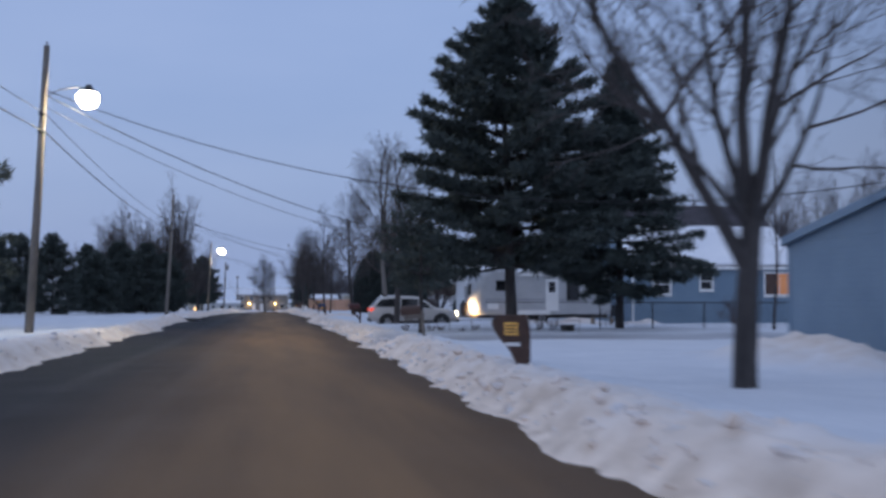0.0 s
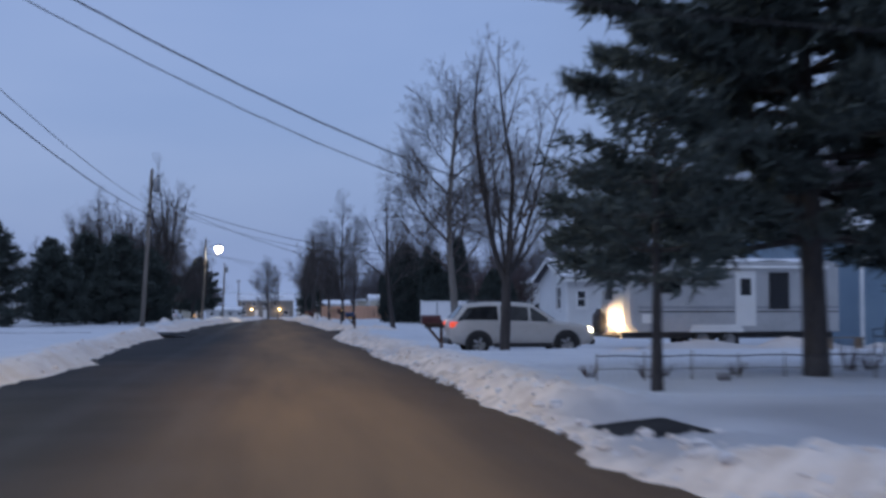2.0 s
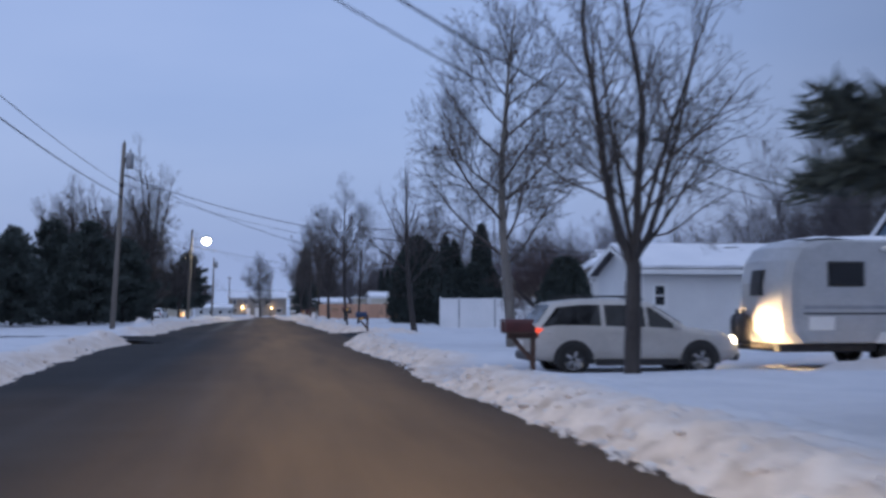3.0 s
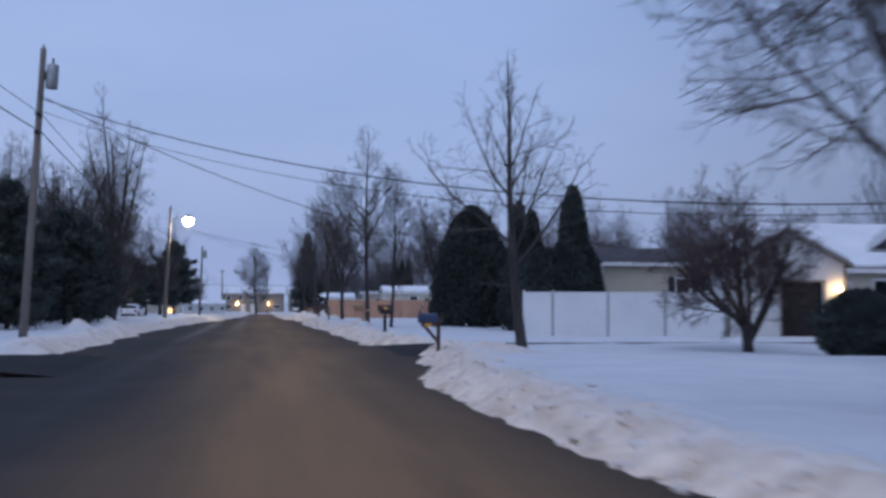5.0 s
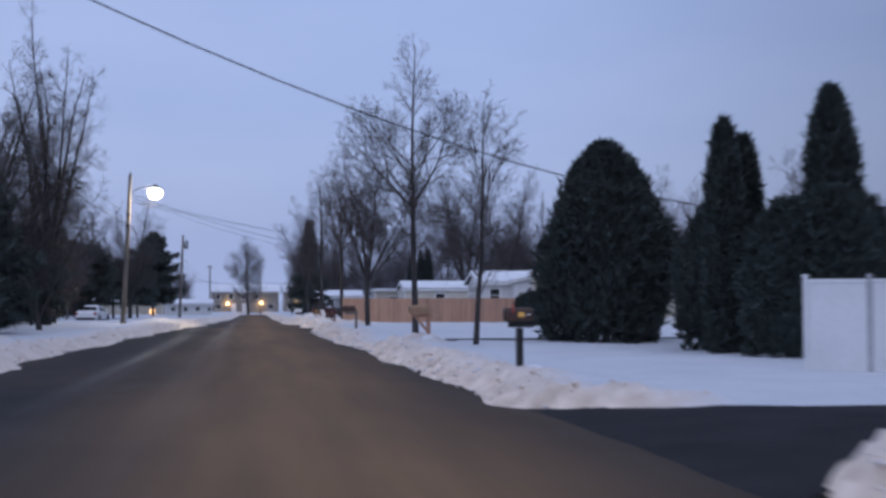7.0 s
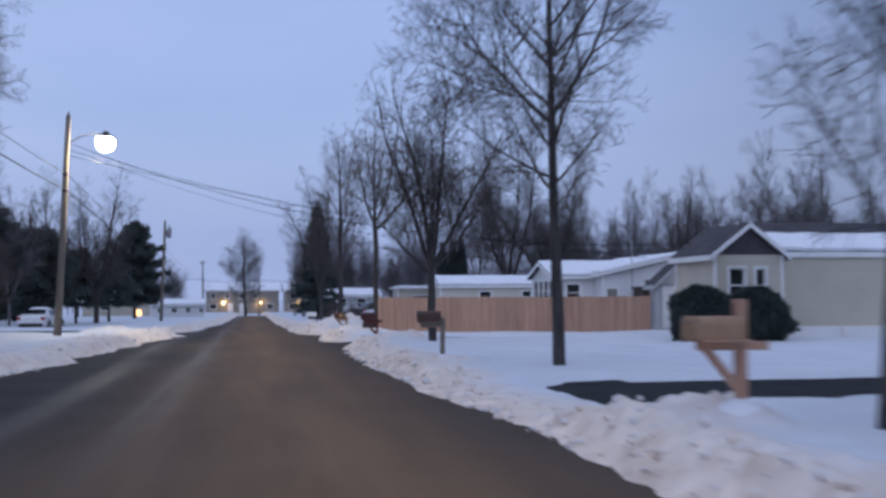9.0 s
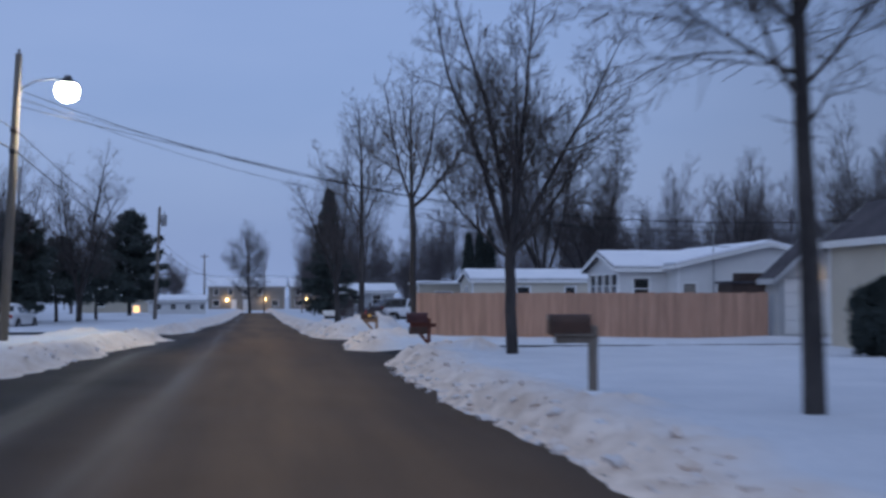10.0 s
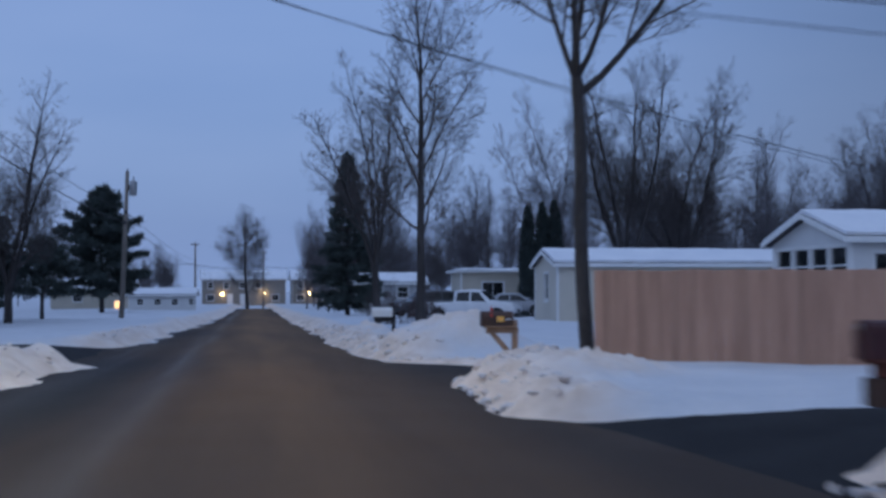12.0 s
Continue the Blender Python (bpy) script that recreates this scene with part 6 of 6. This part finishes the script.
SUV = [(-2.33, 0.45, 0.74, 0.80, 0.76, 0.84, 0.70), (-2.27, 0.36, 0.84, 1.04, 0.86, 1.10, 0.78), (-1.85, 0.30, 0.90, 1.08, 0.90, 1.60, 0.62), (-1.2, 0.26, 0.92, 1.07, 0.92, 1.68, 0.64), (-0.2, 0.24, 0.92, 1.04, 0.92, 1.68, 0.64),
       (0.35, 0.24, 0.92, 1.03, 0.92, 1.62, 0.62), (1.15, 0.24, 0.92, 1.01, 0.90, 1.08, 0.80), (1.9, 0.28, 0.90, 0.94, 0.88, 0.99, 0.74), (2.25, 0.34, 0.84, 0.82, 0.80, 0.86, 0.66), (2.38, 0.42, 0.72, 0.68, 0.70, 0.72, 0.60)]
suv = car("suv", "pale silver SUV parked with its lights on", 7.75, 66.0, 0, SUV, SILVER, (-1.43, 1.43), 0.36, [(-2.12, -0.8, 0.36, 0.0), (-0.7, 0.2, 0.0, 0.0), (0.27, 1.0, 0.0, -0.58)], [(-2.27, -1.85), (1.15, 0.35)], lit=True, dz=-0.06)
for s in (-1, 1):
    part("roof_rail", Geo().tube([(-1.6, s * 0.56, 1.66), (-1.4, s * 0.57, 1.73), (0.0, s * 0.57, 1.73), (0.25, s * 0.56, 1.66)], [0.018] * 4, 6), DARKMETAL, suv)
    d = bpy.data.lights.new("headlight_beam", "SPOT")
    d.energy, d.color, d.spot_size, d.spot_blend, d.shadow_soft_size = 420, (1.0, 0.66, 0.33), radians(95), 0.5, 0.06
    new("headlight_beam", d).matrix_world = look((10.22, 66.0 + s * 0.62, 0.82), (13.5, 66.0 + s * 0.5, 1.4))

PICKUP = [(-2.85, 0.55, 0.86, 1.05, 0.90, 1.08, 0.86), (-2.8, 0.45, 0.94, 1.1, 0.94, 1.13, 0.9), (-0.85, 0.40, 0.96, 1.12, 0.95, 1.15, 0.9), (-0.8, 0.40, 0.96, 1.14, 0.95, 1.80, 0.66), (0.1, 0.38, 0.96, 1.14, 0.95, 1.86, 0.68), (0.7, 0.38, 0.96, 1.13, 0.94, 1.82, 0.66),
          (1.4, 0.38, 0.96, 1.12, 0.93, 1.18, 0.84), (2.3, 0.42, 0.95, 1.08, 0.91, 1.13, 0.80), (2.7, 0.48, 0.90, 0.98, 0.86, 1.02, 0.74), (2.82, 0.55, 0.8, 0.85, 0.78, 0.88, 0.66)]
pick = car("pickup_truck", "white crew-cab pickup parked behind a snow heap", 12.7, 221.0, -25, PICKUP, WHITEPAINT, (-1.75, 1.75), 0.4, [(-0.68, 0.1, 0.05, 0.0), (0.2, 1.1, 0.0, -0.45)], [(1.4, 0.7)], category="truck", light_z=1.0, dz=-0.22)
part("bed_cover", Geo().box(-2.72, -0.8, 1.09, -0.95, 0.8, 1.2, 0.03), BLACKPLASTIC, pick)
SEDAN = [(-2.25, 0.4, 0.76, 0.85, 0.76, 0.88, 0.66), (-2.1, 0.3, 0.86, 0.98, 0.86, 1.02, 0.72), (-1.6, 0.26, 0.88, 1.0, 0.88, 1.06, 0.72), (-0.95, 0.22, 0.9, 0.98, 0.9, 1.4, 0.58), (-0.2, 0.22, 0.9, 0.96, 0.9, 1.45, 0.6), (0.35, 0.22, 0.9, 0.95, 0.9, 1.38, 0.58),
         (1.15, 0.22, 0.9, 0.93, 0.88, 0.98, 0.76), (1.8, 0.26, 0.88, 0.84, 0.84, 0.88, 0.7), (2.1, 0.3, 0.82, 0.74, 0.78, 0.77, 0.62), (2.25, 0.38, 0.7, 0.62, 0.68, 0.65, 0.55)]
SEDANGLASS = [(-1.0, -0.3, 0.15, 0.0), (-0.2, 0.85, 0.0, -0.45)]
car("sedan", "pale grey sedan parked beside a mobile home", 16.0, 224.5, -15, SEDAN, GREYPAINT, (-1.35, 1.35), 0.33, SEDANGLASS, [(-1.6, -0.95), (1.15, 0.35)], light_z=0.72)
car("dark_suv", "dark SUV parked beyond a white pickup", 11.2, 229.0, 200, SUV, DARKPAINT, (-1.43, 1.43), 0.36, [(-1.65, -0.75, 0.18, 0.0), (-0.65, 0.2, 0.0, 0.0), (0.28, 0.95, 0.0, -0.55)], [(-2.27, -1.85), (1.15, 0.35)])
snowed = car("sedan", "snow-covered white sedan parked across the road", -13.0, 196.5, 82, SEDAN, WHITEPAINT, (-1.35, 1.35), 0.33, SEDANGLASS, [(-1.6, -0.95), (1.15, 0.35)], light_z=0.72, dz=-0.3)
v_ = []
for i in range(12):
    for j in range(7):
        e = min(i, 11 - i, j * 1.5, (6 - j) * 1.5)
        v_.append((-1.0 + 1.4 * i / 11, -0.56 + 1.12 * j / 6, 1.40 + 0.11 * min(1, e / 2)))
part("snow_cover", Geo().add(v_, [(i * 7 + j, i * 7 + j + 1, (i + 1) * 7 + j + 1, (i + 1) * 7 + j) for i in range(11) for j in range(6)], True), ROOF_SNOW, snowed)

# travel trailer
tr = thing("travel_trailer", "white travel trailer with snow on its roof, lit by headlights", "trailer", 10.72, 66.1, ground_at(14, 66) - 0.03, 0, "parked vehicles")
prof = [(0.30, 0.55), (0.05, 0.80), (0.0, 1.25), (0.02, 1.9), (0.12, 2.4), (0.32, 2.7), (0.7, 2.87), (7.5, 2.87), (7.65, 2.75), (7.65, 0.55)]
body = Geo()
rows_ = []
NOSE = ((-1.22, 0.05, 0.66), (-1.19, 0.015, 0.5), (-1.08, 0.0, 0.32), (-0.8, 0.0, 0.13), (-0.4, 0.0, 0.0), (0.4, 0.0, 0.0), (0.8, 0.0, 0.13), (1.08, 0.0, 0.32), (1.19, 0.015, 0.5), (1.22, 0.05, 0.66))
for yy_, ins, nose in NOSE:
    cx, cz = 4.1, 1.8
    rows_.append([(x + (nose if x < cx else -ins), yy_, z + (ins if z < cz else -ins)) for x, z in prof])
n_ = len(prof)
body.add([p for r in rows_ for p in r], [(i * n_ + k, i * n_ + (k + 1) % n_, (i + 1) * n_ + (k + 1) % n_, (i + 1) * n_ + k) for i in range(9) for k in range(n_)] + [tuple(range(n_)), tuple(9 * n_ + k for k in reversed(range(n_)))])
part("body", body, RVSKIN, tr)


def trailer_window(x0, z0, x1, z1):
    w = part("window", Geo().box(x0, -1.25, z0, x1, -1.222, z1, 0.012), BLACKPLASTIC, tr)
    part("pane", Geo().box(x0 + 0.05, -1.262, z0 + 0.05, x1 - 0.05, -1.252, z1 - 0.05, 0.003), CARGLASS, w)


trailer_window(1.35, 1.82, 2.22, 2.38)
trailer_window(5.2, 1.3, 5.9, 2.5)
trailer_window(6.75, 1.7, 7.1, 2.3)
dr = part("entry_door", Geo().box(4.05, -1.252, 0.75, 4.75, -1.222, 2.55, 0.015), WHITETRIM, tr)
part("door_pane", Geo().box(4.22, -1.262, 1.75, 4.58, -1.254, 2.3, 0.003), CARGLASS, dr)
part("stripe", Geo().box(0.8, -1.23, 1.32, 7.6, -1.2225, 1.4), GREYPAINT, tr)
part("stripe", Geo().box(0.8, -1.23, 1.2, 7.6, -1.2225, 1.24), DARKPAINT, tr)
part("access_hatch", Geo().box(0.9, -1.236, 0.85, 1.5, -1.2225, 1.15, 0.005), WHITETRIM, tr)
part("front_window", Geo().prism([(0.0, 1.62), (0.01, 1.9), (0.06, 2.2), (0.2, 2.2), (0.16, 1.9), (0.14, 1.62)], "y", -0.62, -0.08), BLACKPLASTIC, tr)
part("underframe", Geo().box(0.3, -1.0, 0.36, 7.5, 1.0, 0.545, 0.02), DARKMETAL, tr)
part("tongue", Geo().tube([(0.4, 0.7, 0.46), (-0.4, 0.06, 0.46), (-0.4, -0.06, 0.46), (0.4, -0.7, 0.46)], [0.05] * 4, 6), DARKMETAL, tr)
for yy_ in (-0.18, 0.18):
    part("gas_bottle", Geo().lathe([(0.02, 0), (0.16, 0.02), (0.17, 0.1), (0.17, 0.55), (0.12, 0.66), (0.05, 0.7), (0.05, 0.8), (0.0, 0.8)], 14, (-0.2, yy_, 0.52)), DARKMETAL, tr)
part("roof_vent", Geo().box(3.6, -0.4, 2.88, 4.5, 0.4, 3.13, 0.06), WHITETRIM, tr)
part("awning_roll", Geo().tube([(2.6, -1.32, 2.66), (7.2, -1.32, 2.66)], [0.06, 0.06], 8), WHITETRIM, tr)
v_ = []
for i in range(24):
    for j in range(8):
        e = min(i, 23 - i, j * 1.5, (7 - j) * 1.5)
        v_.append((0.9 + 6.5 * i / 23, -1.16 + 2.32 * j / 7, 2.875 + 0.10 * min(1, e / 2) + 0.03 * math.sin(i * 0.9 + j)))
part("snow_cover", Geo().add(v_, [(i * 8 + j, i * 8 + j + 1, (i + 1) * 8 + j + 1, (i + 1) * 8 + j) for i in range(23) for j in range(7)], True), ROOF_SNOW, tr)
for wx in (2.95, 3.85):
    for s in (-1, 1):
        wheel(tr, wx, s * 1.1, 0.34, s)
part("fender", Geo().prism([(2.45, 0.56), (2.6, 0.8), (4.2, 0.8), (4.35, 0.56)], "y", -1.26, -1.222), WHITETRIM, tr)


# ---- mailboxes ----
BOXBLACK = material("black_mailbox_paint", (0.012, 0.012, 0.014), (0.03, 0.03, 0.032), 0.45, metal=0.3, scale=6, fine=40, bump=0.1)
BOXBROWN = material("brown_mailbox_paint", (0.045, 0.022, 0.015), (0.085, 0.042, 0.028), 0.5, scale=6, fine=40, bump=0.15)
BOXBLUE = material("blue_plastic_tube", (0.02, 0.04, 0.095), (0.035, 0.065, 0.14), 0.45, scale=4, fine=30, bump=0.1)
REFLECT = material("amber_reflector", (0.85, 0.42, 0.08), (0.95, 0.55, 0.14), 0.25, scale=20, fine=80, bump=0.2)
BOXMAROON = material("maroon_mailbox_paint", (0.05, 0.012, 0.014), (0.09, 0.022, 0.024), 0.4, scale=6, fine=40, bump=0.1)
FLAGRED = material("red_flag", (0.45, 0.03, 0.02), (0.55, 0.05, 0.03), 0.5, bump=0.05)


def loaf(x0, x1, y, z, w, h):
    """A box with a round top, along x."""
    pts = [(-w / 2, 0), (w / 2, 0), (w / 2, h * 0.55)] + [(w / 2 * math.cos(a), h * 0.55 + h * 0.45 * math.sin(a)) for a in np.linspace(0.25, math.pi - 0.25, 8)] + [(-w / 2, h * 0.55)]
    return Geo().prism([(y + a, z + b) for a, b in pts], "x", x0, x1)


def mailbox(x, y, label, post_mat, box_mat, top=1.12, brace=True, tube_mat=None, plate=True, double=False, rz=0.0, lean=0.0, snow=True, pw=0.045, px=0.0, drop=0.0, out=0.3, rise=-0.02):
    m = thing("mailbox", label, "mailbox", x, y, ground_at(x, y) - drop, rz, "roadside mailboxes")
    m.rotation_euler.y = radians(lean)
    post = part("post", Geo().box(px - pw, -pw, -0.45, px + pw, pw, top + (-0.25 if px else rise), 0.01), post_mat, m)
    part("arm", Geo().box(-0.48, -pw * 0.9, top - 0.24, 0.0 if px else out, pw * 0.9, top - 0.15, 0.008), post_mat, m)
    part("shelf", Geo().box(-0.52, -0.1 - 0.2 * double, top - 0.148, 0.02, 0.1 + 0.2 * double, top - 0.122, 0.005), post_mat, m)
    if brace:
        part("brace", Geo().prism([(-0.42, top - 0.242), (-0.32, top - 0.242), (-pw, top - 0.56), (-pw, top - 0.68)], "y", -pw * 0.7, pw * 0.7), post_mat, m)
    for yy in ((-0.17, 0.15) if double else (0.0,)):
        b = part("box", loaf(-0.54, -0.04, yy, top - 0.118, 0.19, 0.24), box_mat, m)
        part("box_door", loaf(-0.562, -0.543, yy, top - 0.123, 0.2, 0.25), box_mat, b)
        part("box_latch", Geo().box(-0.585, yy - 0.015, top + 0.06, -0.564, yy + 0.015, top + 0.1, 0.004), STEEL, b)
        if plate and box_mat is not TIMBER:
            part("flag", Geo().box(-0.42, yy - 0.112, top + 0.02, -0.395, yy - 0.099, top + 0.2, 0.003), FLAGRED, b)
        if plate:
            part("reflector", Geo().box(-0.32, yy - 0.104, top - 0.05, -0.2, yy - 0.0975, top + 0.04, 0.002), REFLECT, b, "amber reflector plate")
            part("number_bar", Geo().box(-0.17, yy - 0.1035, top - 0.02, -0.08, yy - 0.0975, top + 0.0, 0.001), WHITETRIM, b)
    if tube_mat:
        g = Geo().prism([(-0.1, top - 0.42), (0.1, top - 0.42), (0.1, top - 0.243), (-0.1, top - 0.243)], "x", -0.5, -pw - 0.004)
        part("paper_tube", g, tube_mat, m)
    if snow:
        g = Geo()
        g.lathe([(0.3, -0.14), (0.22, -0.02), (0.1, 0.05), (0.0, 0.06)], 11, (0, 0, 0.0))
        part("snow_collar", g, ROOF_SNOW, m).location.z = drop
    return m


mb = thing("mailbox", "dark maroon tapered wooden mailbox with amber plates leaning from snow", "mailbox", 4.2, 20.0, 0.25, 0, "roadside mailboxes")
part("body", Geo().prism([(-0.11, -0.4), (0.07, -0.4), (0.085, 0.45), (0.06, 0.78), (0.02, 0.86), (-0.47, 0.86), (-0.54, 0.80), (-0.53, 0.70), (-0.42, 0.52), (-0.24, 0.30), (-0.14, 0.1)], "y", -0.07, 0.07), BOXBROWN, mb)
part("lid", Geo().prism([(-0.555, 0.862), (0.04, 0.862), (0.03, 0.895), (-0.545, 0.885)], "y", -0.09, 0.09), BOXBROWN, mb)
plate = part("reflector", Geo().box(-0.355, -0.079, 0.56, -0.125, -0.0715, 0.77, 0.004), REFLECT, mb, "amber reflector plate")
for z in (0.60, 0.65, 0.705):
    part("number_bar", Geo().box(-0.33, -0.083, z, -0.15, -0.0795, z + 0.022, 0.001), BOXBROWN, plate)
part("number_bar", Geo().box(-0.355, -0.079, 0.38, -0.09, -0.0715, 0.44, 0.003), WHITETRIM, mb, "cream bar")
part("snow_collar", Geo().lathe([(0.3, -0.14), (0.22, -0.02), (0.1, 0.05), (0.0, 0.06)], 11, (0, 0, 0)), ROOF_SNOW, mb)
mailbox(4.15, 32.6, "grey-brown mailbox on a plain weathered post", POLEWOOD, BOXBROWN, brace=False, plate=False, top=0.92, drop=0.1, lean=-5, out=0.05)
mailbox(4.6, 61.4, "pair of dark maroon mailboxes on a braced post", BOXBROWN, BOXMAROON, plate=False, double=True, top=0.88, out=0.1)
mb = mailbox(4.6, 97.4, "blue mailbox with an amber plate beside a driveway", BOXBROWN, BOXBLUE, top=1.0, plate=False, out=0.06, rz=6)
part("reflector", Geo().box(-0.4, -0.05, 0.76, -0.2, -0.042, 0.85, 0.002), REFLECT, mb, "amber reflector plate")
mailbox(4.95, 112.5, "dark mailbox with an amber plate on a black post", BOXBLACK, BOXBROWN, top=0.98, brace=False, pw=0.06, px=-0.27)
mailbox(5.08, 127.0, "pair of tan mailboxes on bare timber post", CEDARBOARD, TIMBER, double=True, top=0.8, pw=0.06, plate=False, rise=0.3)
mailbox(4.15, 141.4, "dark brown mailbox on a thin weathered post", POLEWOOD, BOXBROWN, top=0.88, brace=False, plate=False, pw=0.05, out=0.06)
mailbox(4.35, 157.3, "dark mailbox on a red-stained braced post", REDTIMBER, BOXMAROON, top=0.98, pw=0.045, tube_mat=BOXBROWN, plate=False, drop=0.14, out=0.18)
mailbox(4.3, 170.0, "brown mailbox with an amber plate on bare timber post", TIMBER, BOXBROWN, top=0.74, drop=0.05, out=0.06)
mailbox(3.62, 181.5, "white mailbox on a dark post beside a snow heap", BOXBLACK, WHITETRIM, top=0.72, brace=False, plate=False, out=0.04)

# ---- clods of ploughed snow ----
rng = random.Random(19)
base = bmesh.new()
bmesh.ops.create_icosphere(base, subdivisions=1, radius=1.0)
bv = np.array([v.co[:] for v in base.verts])
bf = np.array([[v.index for v in f.verts] for f in base.faces])
base.free()
vs, fs = [], []
for k in range(3200):
    y = rng.uniform(6, 200)
    side = rng.random() < 0.72
    off = abs(rng.gauss(0.45, 0.4))
    x = float(right_edge(y)) + off if side else float(left_edge(y)) - off
    if float(drive_mask(np.array([x]), np.array([y]))[0]) > 0.05:
        continue
    s = min(0.075, 0.02 + rng.expovariate(38))
    p = bv * np.array([s * rng.uniform(0.8, 1.5), s * rng.uniform(0.8, 1.5), s * rng.uniform(0.6, 0.9)]) * (1 + 0.35 * np.random.default_rng(k).normal(0, 1, (len(bv), 1)).clip(-1, 1))
    vs.append(p + np.array([x, y, max(ground_at(x, y), float(slope(y)) + 0.0) + s * 0.05]))
    fs.append(bf + 12 * (len(fs)))
me = array_mesh("snow_clods", np.concatenate(vs), np.concatenate(fs), SNOW, False)
# each clod gets its own share of sand and painted headlight tint
me.attributes.new("soil_glow", "FLOAT", "POINT").data.foreach_set("value", np.repeat(np.random.default_rng(8).uniform(0.15, 0.75, len(vs)), len(bv)).astype(np.float32))
tagged(new("snow_clods", me), "sandy, headlight-tinted clods of ploughed snow along the road edge", "snow clods", kind="stuff")
